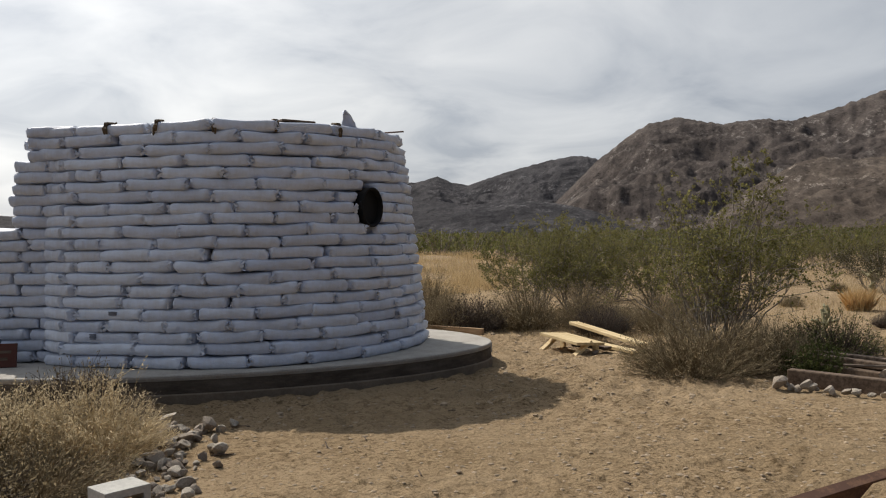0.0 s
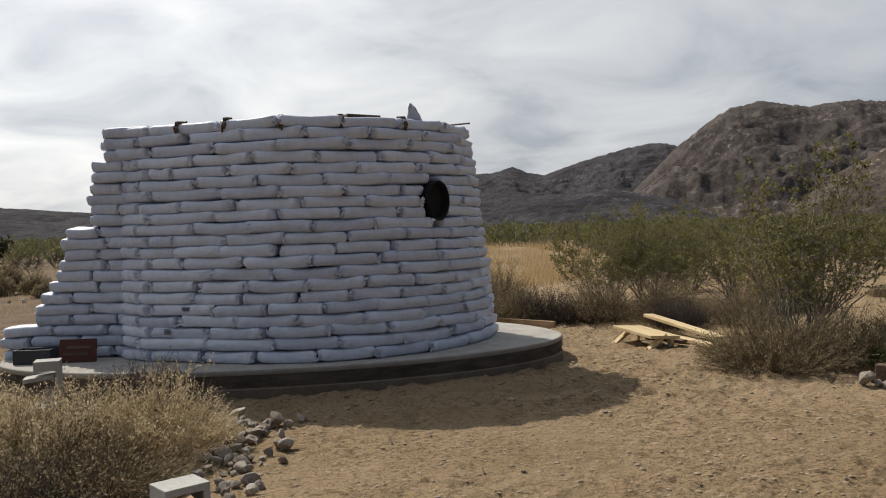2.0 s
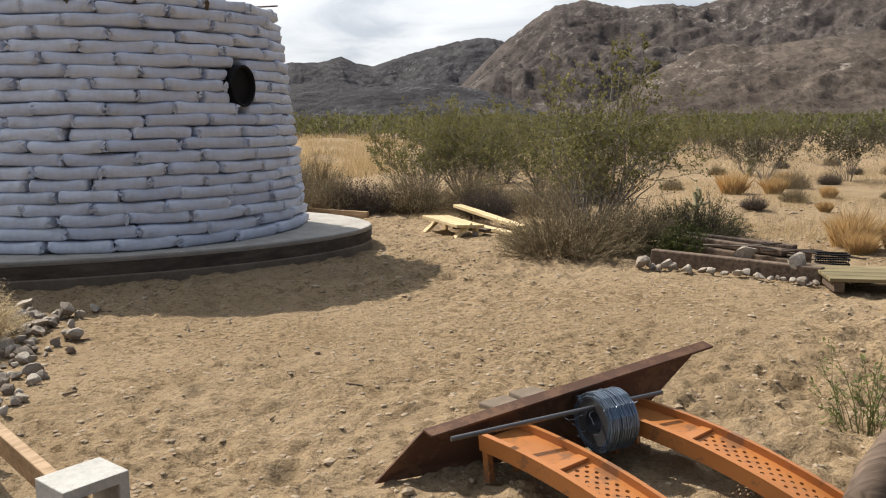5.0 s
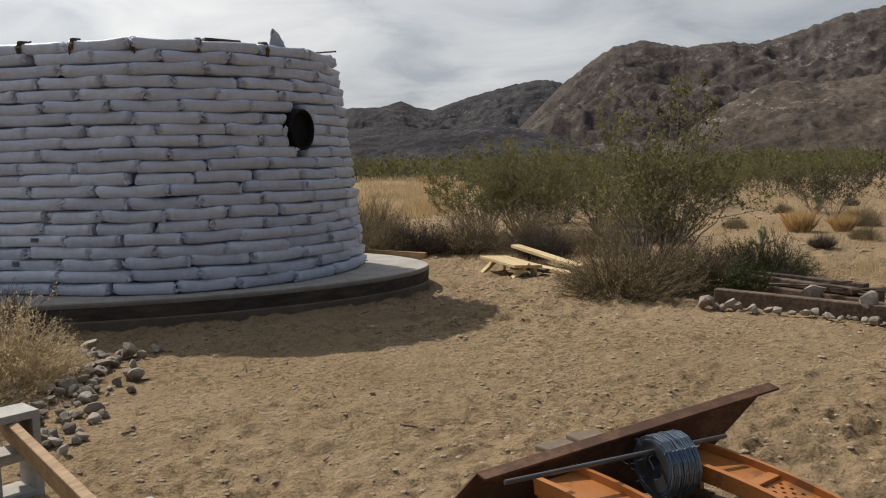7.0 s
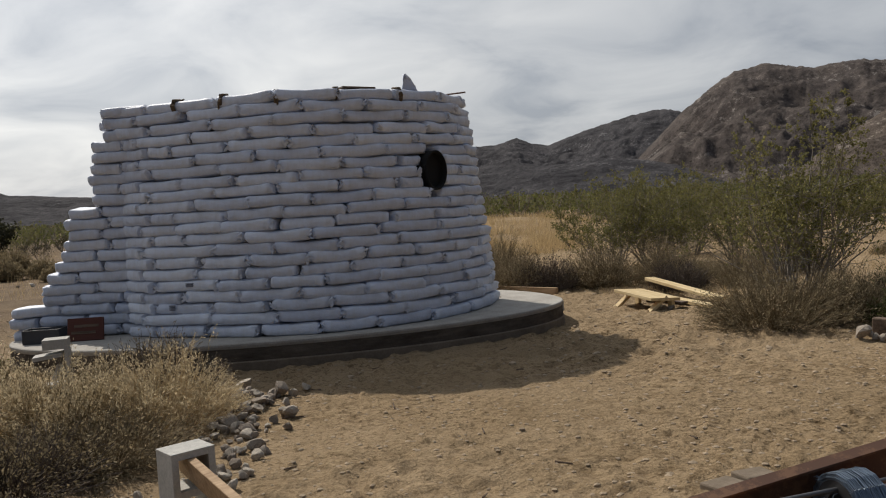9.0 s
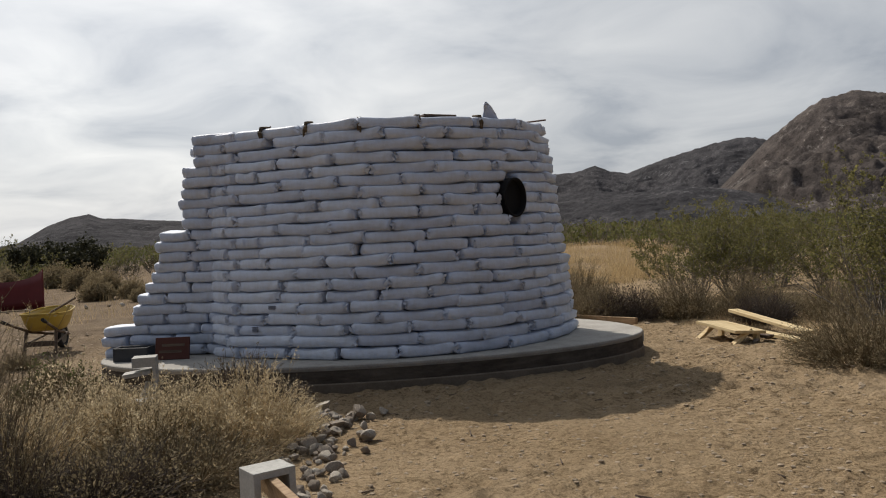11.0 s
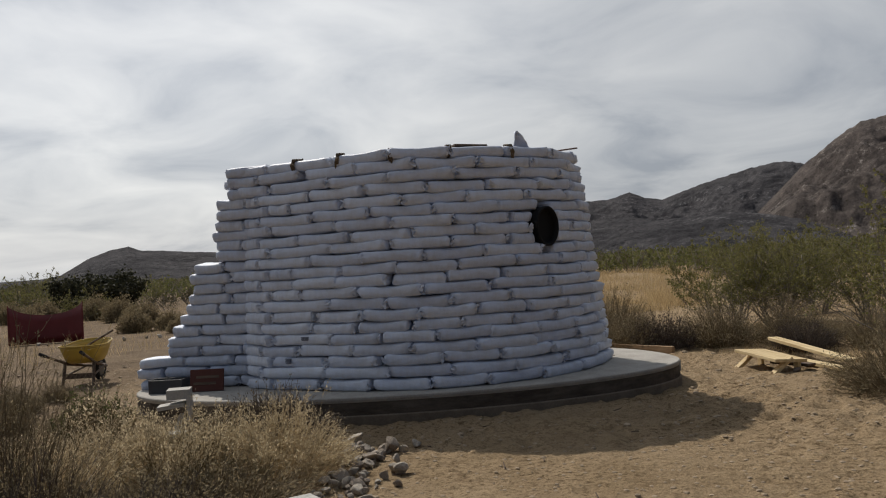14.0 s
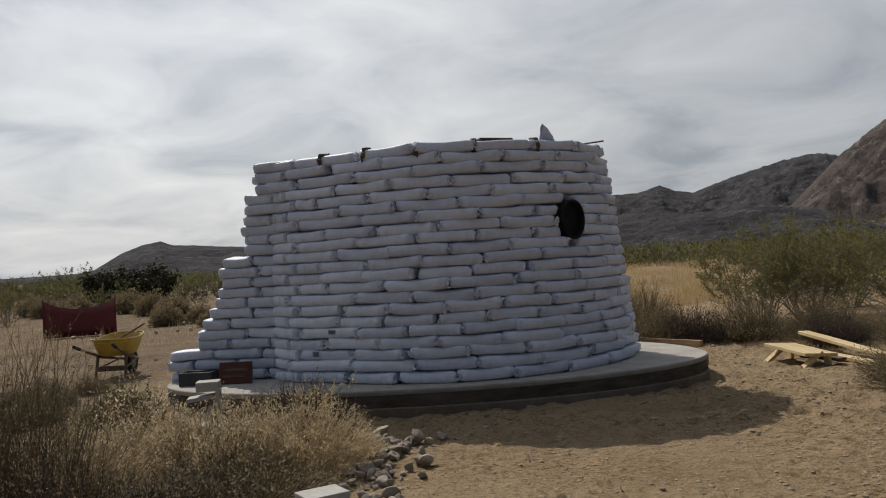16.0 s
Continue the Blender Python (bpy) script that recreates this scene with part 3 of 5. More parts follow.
hut = thing("earthbag_hut", pose(HX, HY, 0.24), "round unfinished wall of stacked white woven sandbags", "building")
back_of_hut = Geo()
rnd = random.Random(11)
for i, (joint, usual) in enumerate(COURSES):
    z = FIRST + COURSE * i
    first = WING_END - (0.16 if i > 18 else 0)
    corner = WING_END + (0.30 if i % 2 else 0.44)
    last = on_wall(0, z)[2]
    dz = max(0.0, abs(z - HOLE_Z) - 0.035)
    gap = 0.84 * math.sqrt(max(0.0, (HOLE_R + 0.014) ** 2 - dz ** 2))
    k = -int((joint - first) / usual) - 1
    begun = False
    while joint + k * usual < last:
        lo = joint + k * usual + (rnd.uniform(-0.03, 0.03) if k else 0)
        hi = joint + (k + 1) * usual + (rnd.uniform(-0.03, 0.03) if k != -1 else 0)
        k += 1
        lo, hi = max(lo, first), min(hi, last)
        pieces = [(lo, hi)]
        if hi <= corner + 0.28:
            pieces = []
        elif not begun:
            begun = True
            pieces = [(corner, hi), (first, corner)]
        turn_in = TURN_IN * course_radius(z)
        if lo < turn_in < hi:
            pieces = [(lo, turn_in), (turn_in + 0.005, hi)]
        if gap > 0.04 and lo < HOLE_S + gap and hi > HOLE_S - gap:
            pieces = [(lo, min(hi, HOLE_S - gap)), (max(lo, HOLE_S + gap), hi)]
        for a, b in pieces:
            if b - a < 0.07:
                continue
            m = bag_pose((a + b) / 2, z, b - a - rnd.uniform(0.003, 0.022), rnd)
            me = rnd.choice(SMOOTH_BAGS if a < first + 0.01 or abs(b - turn_in) < 0.2 or abs(a - HOLE_S - gap) < 0.01 or abs(b - HOLE_S + gap) < 0.01 else BAGS)
            if (a + b) / 2 < 3.3:
                ob = new("bag", me)
                ob.parent = hut
                ob.matrix_parent_inverse = hut.matrix_basis.inverted()
                ob.matrix_basis = m
            else:
                back_of_hut.box(m @ Matrix.Diagonal((0.97, 1, 1, 1)), 1, BAG_W, BAG_H, 0.03)
far_side = part("far_bags", back_of_hut, BAG, hut, "far side of the bag wall")
far_side.matrix_parent_inverse = hut.matrix_basis.inverted()
tagged(far_side, kind="stuff")

# the stepped buttress: how far out each course reaches
buttress = thing("earthbag_buttress", pose(-2.4, 9.6, 0.24), "stepped buttress of white sandbags against the hut", "buttress")
REACH = (-3.08, -3.11, -3.09, -2.74, -2.76, -2.68, -2.60, -2.51, -2.47, -2.43, -2.45, -2.40, -2.15, -2.13, -2.17, -2.14, -2.12, -2.11, -1.98, -1.97, -1.99)
for i, out in enumerate(REACH):
    x, z, n = out, FIRST + COURSE * i, 0
    while x < -1.62:
        length = min(rnd.uniform(0.46, 0.60) * (0.62 if (i % 2 and n == 0) else 1), max(0.24, -1.50 - x))
        ob = new("bag", rnd.choice(BAGS if n else SMOOTH_BAGS))
        ob.parent = buttress
        ob.matrix_parent_inverse = buttress.matrix_basis.inverted()
        mid = x + length / 2
        ob.matrix_basis = pose(mid, 9.35 - 0.20 * (mid + 1.75) + rnd.uniform(-0.012, 0.012), z, rnd.uniform(-4, 4), rnd.uniform(-1.2, 1.2), -11 + rnd.choice((0, 180)) + rnd.uniform(-2, 2)) @ Matrix.Diagonal((length - 0.005, 1, 1, 1))
        x += length
        n += 1


def hole_sleeve():
    """The black pipe that keeps a round window open through the bags."""
    p, n, _ = on_wall(HOLE_S, HOLE_Z)
    m = look(p + n, p)
    m.translation = p + n * 0.025
    s = thing("window_sleeve", m @ Matrix.Diagonal((0.80, 1, 1, 1)), "oval black plastic pipe sleeve through the bag wall", "pipe")
    g, seg = Geo(), 40
    prof = ((HOLE_R + 0.012, 0.0), (HOLE_R + 0.012, 0.012), (HOLE_R, 0.018), (HOLE_R - 0.012, 0.008), (HOLE_R - 0.014, -0.34), (HOLE_R + 0.010, -0.34))
    for r, d in prof:
        g.v.extend((r * math.cos(2 * math.pi * k / seg), r * math.sin(2 * math.pi * k / seg), d) for k in range(seg))
    for i in range(len(prof)):
        for k in range(seg):
            j, i2 = (k + 1) % seg, (i + 1) % len(prof)
            g.f.append((i * seg + k, i * seg + j, i2 * seg + j, i2 * seg + k))
    part("sleeve", g, BLACK, s, smooth=True)
    g = Geo().tube([Vector((0, 0, -0.10)), Vector((0, 0, -0.055))], HOLE_R - 0.013, HOLE_R - 0.013, seg, True)
    part("cover", g, BLACK, s, "black cover inside the sleeve")
    g = Geo().box(pose(-HOLE_R - 0.01, 0.02, 0.0, 0, 0, 12), 0.055, 0.075, 0.02, 0.008)
    part("tab", g, BLACK, s)


hole_sleeve()


def print_mark(s, z, w, h):
    p, n, _ = on_wall(s, z, -0.004)
    m = pose(p.x, p.y, p.z, 0, 0, math.degrees(math.atan2(n.y, n.x)) + 90)
    g = Geo()
    for k in range(4):
        g.box(pose(0, 0, (k - 1.5) * h / 4), w * (1 if k % 2 else 0.85), 0.014, h / 6, 0.0)
    ob = part("print_mark", g, INK, hut, "grey printed label")
    ob.matrix_parent_inverse = hut.matrix_basis.inverted()
    ob.matrix_basis = m


print_mark(-1.60, 0.535, 0.07, 0.055)
print_mark(-1.38, 0.755, 0.09, 0.04)


# ---- things on top of the wall ----
def top_place(s, up=0.0, inset=0.15):
    z = FIRST + COURSE * (len(COURSES) - 1) + 0.052
    p, n, _ = on_wall(s, z, inset)
    return Vector((p.x, p.y, z + up)), n


def tuft(s, label, h=0.07, w=0.05, mat=TARP):
    """A crumpled bag end or stub that sticks up or hangs over the top course."""
    p, n = top_place(s, 0.0, 0.10)
    g = Geo()
    r = random.Random(int(s * 100))
    for k in range(5):
        q = p + Vector((r.uniform(-w, w), r.uniform(-0.04, 0.04), -0.015))
        pts, _ = wander(q, Vector((r.uniform(-0.5, 0.5), r.uniform(-.3, .1), 1)), h * r.uniform(0.6, 1.1), 3, 0.5)
        g.tube(pts, 0.014, 0.008, 5, True)
    side = Vector((-n.y, n.x, 0))
    for k in (-1, 0, 1):
        o = p + side * (k * w * 0.42)
        down = Vector((0, 0, -r.uniform(0.09, 0.14)))
        g.tube([o + Vector((0, 0, 0.014)), o + n * 0.085 + Vector((0, 0, 0.008)), o + n * 0.122 + down * 0.45, o + n * 0.112 + side * r.uniform(-0.012, 0.012) + down], 0.014, 0.010, 6, True)
    tagged(part("bag_tie", g, mat), label, "sacking")


for s in (-1.46, -0.90, -0.33, 0.25, 0.93):
    tuft(s, "brown crumpled bag end tied over the top course", 0.05 if s < -0.5 else 0.035, 0.035)
p, n = top_place(1.17, 0.0, 0.12)
g = Geo()
for i in range(9):
    for j in range(7):
        u, v = i / 8 - 0.5, j / 6
        w = 0.20 * (1 - v) ** 0.55 + 0.006
        g.v.append((u * w - 0.06 * v ** 3, 0.05 * math.cos(u * 3) - 0.04 * v + 0.015 * noise.noise((u * 5, v * 5, 1)), 0.12 * v + 0.07 * v ** 3))
for i in range(8):
    for j in range(6):
        a = i * 7 + j
        g.f.append((a, a + 7, a + 8, a + 1))
flap = part("bag_flap", g, BAG, smooth=True, m=pose(p.x, p.y, p.z - 0.02, 0, 0, 20))
mod = flap.modifiers.new("thick", "SOLIDIFY"); mod.thickness = 0.006
tagged(flap, "white torn bag end standing up from the top course", "bag")
p, n = top_place(0.50, 0.014, 0.12)
g = Geo().box(pose(p.x, p.y, p.z, 3, 2, 12), 0.34, 0.16, 0.022, 0.005)
tagged(part("board_scrap", g, OLDWOOD), "dark weathered board scrap lying on the top course", "board")
p, n = top_place(1.95, 0.02, 0.1)
g = Geo().tube([p + Vector((-0.22, 0.1, -0.012)), p + Vector((0.20, -0.02, 0.012))], 0.009, 0.009, 6, True)
tagged(part("iron_bar", g, RUST), "thin rusty iron bar laid across the top course", "bar")


# ---- blocks, boards and boxes ----
def concrete_block(m, label, group="", w=0.21, d=0.17, h=0.39, broken=False):
    """A hollow concrete block standing on end, its two cores running from front to back."""
    t = 0.034
    web = (h - 3 * t) / 2
    b = thing("concrete_block", m, label, "concrete block", group)
    sides = (1,) if broken else (-1, 1)
    for sx in sides:
        part("face_shell", Geo().box(pose(sx * (w / 2 - t / 2), 0, h / 2), t, d, h, 0.003), BLOCK, b)
    for k in range(3):
        z = t / 2 + k * (web + t) + (0.065 if broken and k == 1 else 0)
        tilt = -6 if broken and k == 1 else 0
        x, ln = (-t / 2 - (0, 0.05, 0)[k], w - t + (0.04, 0.07, 0)[k]) if broken else (0, w - 2 * t)
        deep = 0.085 if broken and k == 2 else t
        part("web", Geo().box(pose(x, 0, z - (deep - t) / 2, 0, tilt, 0), ln + 0.004, d - 0.001, deep, 0.0015), BLOCK, b)
    if broken:
        pts = [Vector((-0.02, 0, 0.05)), Vector((0.0, 0.01, 0.12)), Vector((0.015, 0, 0.19))]
        part("core_wall", Geo().tube(pts, 0.05, 0.028, 7, True), BLOCK, b)


for x, y, turn in ((-0.64, 4.02, 32), (-0.055, 2.665, 30)):
    concrete_block(pose(x, y, hills(x, y) - 0.01, 0, 0, turn), "grey hollow concrete block standing on end holding a board", "blocks of the low board rail")
concrete_block(pose(-2.20, 7.72, 0.03, 0, 0, 8), "broken grey concrete block standing by the slab", "", 0.20, 0.19, 0.42, True)
a, b = Vector((-0.70, 4.22, 0.272)), Vector((-0.02, 2.52, 0.272))
d = b - a
g = Geo().box(Matrix.Translation((a + b) / 2) @ Matrix.Rotation(math.atan2(d.y, d.x), 4, "Z") @ pose(0, 0, 0, 14), d.length, 0.038, 0.135, 0.004)
tagged(part("board", g, BOARD), "weathered brown board laid through two concrete blocks", "board")


def solid(name, label, category, mat, m, size, bevel=0.006, group=""):
    return tagged(part(name, Geo().box(Matrix(), *size, bevel), mat, m=m), label, category, group)


# on the slab in front of the buttress
crate = thing("plastic_crate", pose(-2.69, 9.10, 0.24, 0, 0, -8) @ Matrix.Diagonal((0.74, 0.8, 0.72, 1)), "dark grey plastic crate on the slab", "crate")
g = Geo()
for sx in (-1, 1):
    g.box(pose(sx * 0.24, 0, 0.10), 0.02, 0.26, 0.20, 0.004)
for sy in (-1, 1):
    g.box(pose(0, sy * 0.12, 0.10), 0.46, 0.02, 0.195, 0.004)
part("crate_wall", g, DARKBOX, crate)
part("crate_floor", Geo().box(pose(0, 0, 0.01), 0.46, 0.22, 0.018), DARKBOX, crate)
sign = thing("painted_board", pose(-2.27, 9.00, 0.24, 0, 0, -6), "red-brown painted board with darker lettering", "board")
part("panel", Geo().box(pose(0, 0, 0.115, -12), 0.36, 0.022, 0.23, 0.004), BRICKRED, sign)
for k in range(2):
    part("lettering", Geo().box(pose(-0.02 + 0.03 * k, -0.010 - 0.014 * (0.5 - k) * 1.0, 0.085 + 0.065 * k, -12), 0.24, 0.008, 0.028), OLDWOOD, sign)

# the lumber beside the slab
bench = thing("low_trestle", pose(3.97, 9.66, 0.0, 0, 0, -79), "low bench of new pale pine boards on the sand", "bench")
part("top_board", Geo().box(pose(0, 0, 0.150, -4, 3, 0), 0.80, 0.40, 0.036, 0.004), PINE, bench)
for sx in (-0.35, 0.34):
    part("leg", Geo().box(pose(sx, -0.10, 0.06, 36, 0, 0), 0.085, 0.33, 0.036, 0.004), PINE, bench)
    part("leg", Geo().box(pose(sx, 0.11, 0.06, 0, 0, 0), 0.085, 0.04, 0.13, 0.004), PINE, bench)
solid("pine_stud", "new pale pine stud lying on the sand", "lumber", PINE, pose(4.67, 10.16, 0.135, 0, 3.5, -85), (1.75, 0.14, 0.04), 0.004, "loose lumber")
solid("pine_stud", "new pale pine stud lying on the sand", "lumber", PINE, pose(4.42, 9.72, 0.045, 0, 1, -80), (1.35, 0.12, 0.04), 0.004, "loose lumber")
solid("board_offcut", "short dark board offcut under the lumber", "lumber", OLDWOOD, pose(4.18, 9.55, 0.06, 0, 0, -60), (0.5, 0.14, 0.03))


solid("form_board", "long weathered form board lying behind the slab", "board", BOARD, pose(3.02, 12.1, 0.045, 0, 0, -52), (1.35, 0.06, 0.11), 0.006)
tip = rim(0.0, 240)[58]
tagged(part("edge_plate", Geo().box(Matrix(), 0.022, 0.075, 0.12, 0.004), BLOCK, slab, "whitish patch on the slab's end", m=pose(tip[0] + 0.006, tip[1], 0.15, 0, 0, -6)), "whitish patch on the slab's end")

# ---- ramps, steel plate, wire ----
def ramp_mesh(length=0.93, width=0.195, rise=0.155):
    """An arched steel loading ramp: a deck pierced with round holes between raised edge flanges."""
    cols, rows = 7, 40
    deck, flange = Geo(), [Geo(), Geo()]

    def at(t):
        return length * t, rise * (1 - t ** 2.1) + 0.012

    def spot(i, j):
        x, z = at(j / rows)
        return x, -width / 2 + width * i / cols, z

    around = ((0, 0), (0.5, 0), (1, 0), (1, 0.5), (1, 1), (0.5, 1), (0, 1), (0, 0.5))
    for j in range(rows):
        for i in range(cols):
            if 17 <= j < rows - 2 and (i + j) % 2 == 0 and 0 < i < cols - 1:
                outer = [spot(i + u, j + v) for u, v in around]
                inner = [spot(i + 0.5 + 0.34 * (u - 0.5) / math.hypot(u - 0.5, v - 0.5), j + 0.5 + 0.38 * (v - 0.5) / math.hypot(u - 0.5, v - 0.5)) for u, v in around]
                deck.add(outer + inner, [(q, (q + 1) % 8, 8 + (q + 1) % 8, 8 + q) for q in range(8)])
            else:
                deck.add([spot(i, j), spot(i + 1, j), spot(i + 1, j + 1), spot(i, j + 1)], ((0, 1, 2, 3),))
    rows = 62
    for side, g in zip((-1, 1), flange):
        y = side * (width / 2)
        for j in range(rows + 1):
            x, z = at(j / rows)
            g.v.extend(((x, y, z - 0.035), (x, y + side * 0.012, z - 0.035), (x, y + side * 0.020, z + 0.036), (x, y - side * 0.004, z + 0.038)))
        for j in range(rows):
            for i in range(4):
                a, b = j * 4 + i, j * 4 + (i + 1) % 4
                g.f.append((a, b, b + 4, a + 4))
        g.f.append((0, 1, 2, 3))
        g.f.append(tuple(rows * 4 + q for q in range(4)))
    return deck, flange


def ramp(m, label):
    deck, flange = ramp_mesh()
    t = thing("loading_ramp", m, label, "ramp", "pair of orange ramps")
    d = part("deck", deck, ORANGE, t, "pierced orange steel deck")
    mod = d.modifiers.new("thick", "SOLIDIFY"); mod.thickness = 0.006
    for g in flange:
        part("flange", g, ORANGE, t)
    for y in (-0.08, 0.08):
        part("foot", Geo().box(pose(0.02, y, 0.07, 0, -8, 0), 0.03, 0.03, 0.14, 0.003), ORANGE, t)
    part("cross_bar", Geo().box(pose(0.36, 0, 0.157), 0.05, 0.185, 0.016, 0.003), ORANGE, t)


ramp(pose(1.48, 2.96, 0.0, 0, 0, -70), "arched orange steel loading ramp resting on the sand")
ramp(pose(2.095, 3.02, 0.0, 0, 0, -68), "arched orange steel loading ramp resting on the sand")
plate = thing("steel_angle", Matrix(), "long rusty folded steel plate propped on its edge", "steel plate")
A, B, C = Vector((1.165, 2.995, 0.215)), Vector((2.55, 3.06, 0.415)), Vector((0.98, 3.05, 0.004))
D, E = Vector((2.25, 3.06, 0.15)), Vector((2.14, 3.065, 0.004))
nrm = (B - A).cross(C - A).normalized() * 0.008
outline = (A, B, D, E, C)
g = Geo().add(outline + tuple(p + nrm for p in outline), ((0, 1, 2, 3, 4), (9, 8, 7, 6, 5)) + tuple((k, k + 5, (k + 1) % 5 + 5, (k + 1) % 5) for k in range(5)))
part("web", g, RUST, plate)
out = Vector((0.022, -0.042, -0.016))
up = Vector((0, 0, 0.009))
g = Geo().add((A, B, B + out, A + out, A + up, B + up, B + out + up, A + out + up), ((3, 2, 1, 0), (4, 5, 6, 7), (0, 1, 5, 4), (1, 2, 6, 5), (2, 3, 7, 6), (3, 0, 4, 7)))
part("flange", g, RUST, plate, "upper folded flange, lighter brown")
rod_a, rod_b = Vector((1.195, 2.77, 0.262)), Vector((2.225, 2.91, 0.268))
g = Geo().tube([rod_a, rod_b], 0.0095, 0.0095, 12, True)
tagged(part("steel_rod", g, STEEL, smooth=False), "grey steel rod carrying a roll of wire", "rod")


def wire_roll():
    """A roll of barbed wire wound on the rod."""
    ax = (rod_b - rod_a).normalized()
    c = rod_a + ax * 0.735 + Vector((0, 0, -0.065))
    side = ax.orthogonal().normalized()
    oth = ax.cross(side)
    t = thing("wire_roll", Matrix.Translation(c), "roll of galvanised barbed wire on a steel rod", "wire roll")
    core, seg = Geo(), 28
    prof = ((0.05, -0.066), (0.098, -0.07), (0.098, 0.07), (0.05, 0.066))
    for r, d in prof:
        core.v.extend(ax * d + side * (r * math.cos(2 * math.pi * k / seg)) + oth * (r * math.sin(2 * math.pi * k / seg)) for k in range(seg))
    for i in range(4):
        for k in range(seg):
            j = (k + 1) % seg
            core.f.append((i * seg + k, i * seg + j, (i + 1) % 4 * seg + j, (i + 1) % 4 * seg + k))
    part("core", core, STEEL, t, smooth=False)
    rr = random.Random(5)
    g = Geo()
    for layer in range(5):
        turns = 32
        pts = []
        for k in range(turns * 16):
            gk = 2 * math.pi * k / 16
            d = -0.072 + 0.144 * (k / (turns * 16)) + 0.010 * noise.noise((k * 0.21, layer, 5))
            r = 0.100 + 0.0058 * layer + 0.009 * noise.noise((k * 0.13, layer, 0))
            if layer % 2:
                d = -d
            pts.append(ax * d + side * (r * math.cos(gk)) + oth * (r * math.sin(gk)))
        g.tube(pts, 0.0022, 0.0022, 4)
        for k in range(0, len(pts), 4):
            o = pts[k].normalized() * rr.uniform(0.004, 0.012) + ax * rr.uniform(-0.016, 0.016)
            g.tube([pts[k] - o * 0.2, pts[k] + o], 0.0016, 0.0008, 3)
    part("barbed_wire", g, WIRE, t, "wound strands with barbs")
    for k in range(3):
        g = Geo()
        pts, _ = wander(ax * -0.085 + side * rr.uniform(-0.08, 0.08) + oth * rr.uniform(-0.08, 0.08), -ax + side * rr.uniform(-1, 1), 0.10, 6, 0.6)
        g.tube(pts, 0.002, 0.0015, 3)
        part("loose_end", g, WIRE, t)


wire_roll()
for x, y, turn, w in ((1.82, 3.67, 22, 0.19), (2.02, 3.75, 12, 0.18)):
    solid("paver_piece", "flat grey concrete paver piece on the sand", "paver", FOOTING, pose(x, y, 0.018, 0, 2, turn), (w, 0.13, 0.04), 0.01, "paver pieces")
g = Geo()
pts = [Vector((2.47, 2.06, 0.06)), Vector((2.75, 2.26, 0.07)), Vector((3.05, 2.44, 0.07)), Vector((3.5, 2.68, 0.06))]
g.tube(pts, 0.08, 0.07, 12, True)
tagged(part("log", g, OLDWOOD, smooth=True), "short weathered grey log lying on the sand", "log")

# ---- timber bed at the clearing's edge ----
bed = thing("timber_edging", pose(5.15, 6.25, 0), "low planting bed edged with dark old timbers", "edging")
for x, y, z, turn, ln, h in ((0.164, -0.097, 0.075, -63, 1.60, 0.15), (0.60, 0.55, 0.05, -74, 1.5, 0.10), (0.74, 0.60, 0.06, -76, 1.45, 0.11), (0.90, 0.66, 0.07, -73, 1.5, 0.13), (0.66, 0.60, 0.145, -77, 1.35, 0.07), (0.83, 0.66, 0.165, -72, 1.3, 0.06), (0.78, -0.62, 0.06, -60, 0.7, 0.12)):
    part("timber", Geo().box(pose(x, y, z, 0, 0, turn), ln, 0.09, h, 0.012), OLDWOOD, bed)
for k in range(6):
    g = Geo()
    p = Vector((0.35 + 0.10 * k, 0.55 - 0.16 * k, 0.16 + 0.01 * (k % 3)))
    pts, _ = wander(p, Vector((0.7, -0.8 + 0.3 * (k % 2), 0.05)), 0.55, 5, 0.12)
    g.tube(pts, 0.014, 0.008, 5)
    part("stick", g, DARKTWIG, bed)
lid = thing("wooden_pallet", pose(5.98, 5.12, 0.02, 0, 0, -32), "flat mossy wooden plank platform on the sand", "platform")
for k in range(4):
    part("plank", Geo().box(pose(0, -0.24 + 0.16 * k, 0.10), 0.95, 0.15, 0.03, 0.005), CRATE, lid)
for sx in (-0.4, 0.4):
    part("bearer", Geo().box(pose(sx, 0, 0.042), 0.08, 0.62, 0.085, 0.005), OLDWOOD, lid)
basket = thing("wire_basket", pose(6.10, 5.76, 0.09, 0, 0, -35) @ Matrix.Scale(0.85, 4), "small black wire basket among the timbers", "basket")
g = Geo()
for z in (0.02, 0.07, 0.12):
    ring = [Vector((0.16 * sx, 0.07 * sy, z)) for sx, sy in ((-1, -1), (1, -1), (1, 1), (-1, 1), (-1, -1))]
    g.tube(ring, 0.011, 0.011, 6)
part("rim", g, BLACK, basket)
g = Geo()
for k in range(7):
    x = -0.15 + 0.05 * k
    g.tube([Vector((x, -0.07, 0.12)), Vector((x, -0.07, 0.01)), Vector((x, 0.07, 0.01)), Vector((x, 0.07, 0.12))], 0.005, 0.005, 4)
part("wires", g, BLACK, basket)


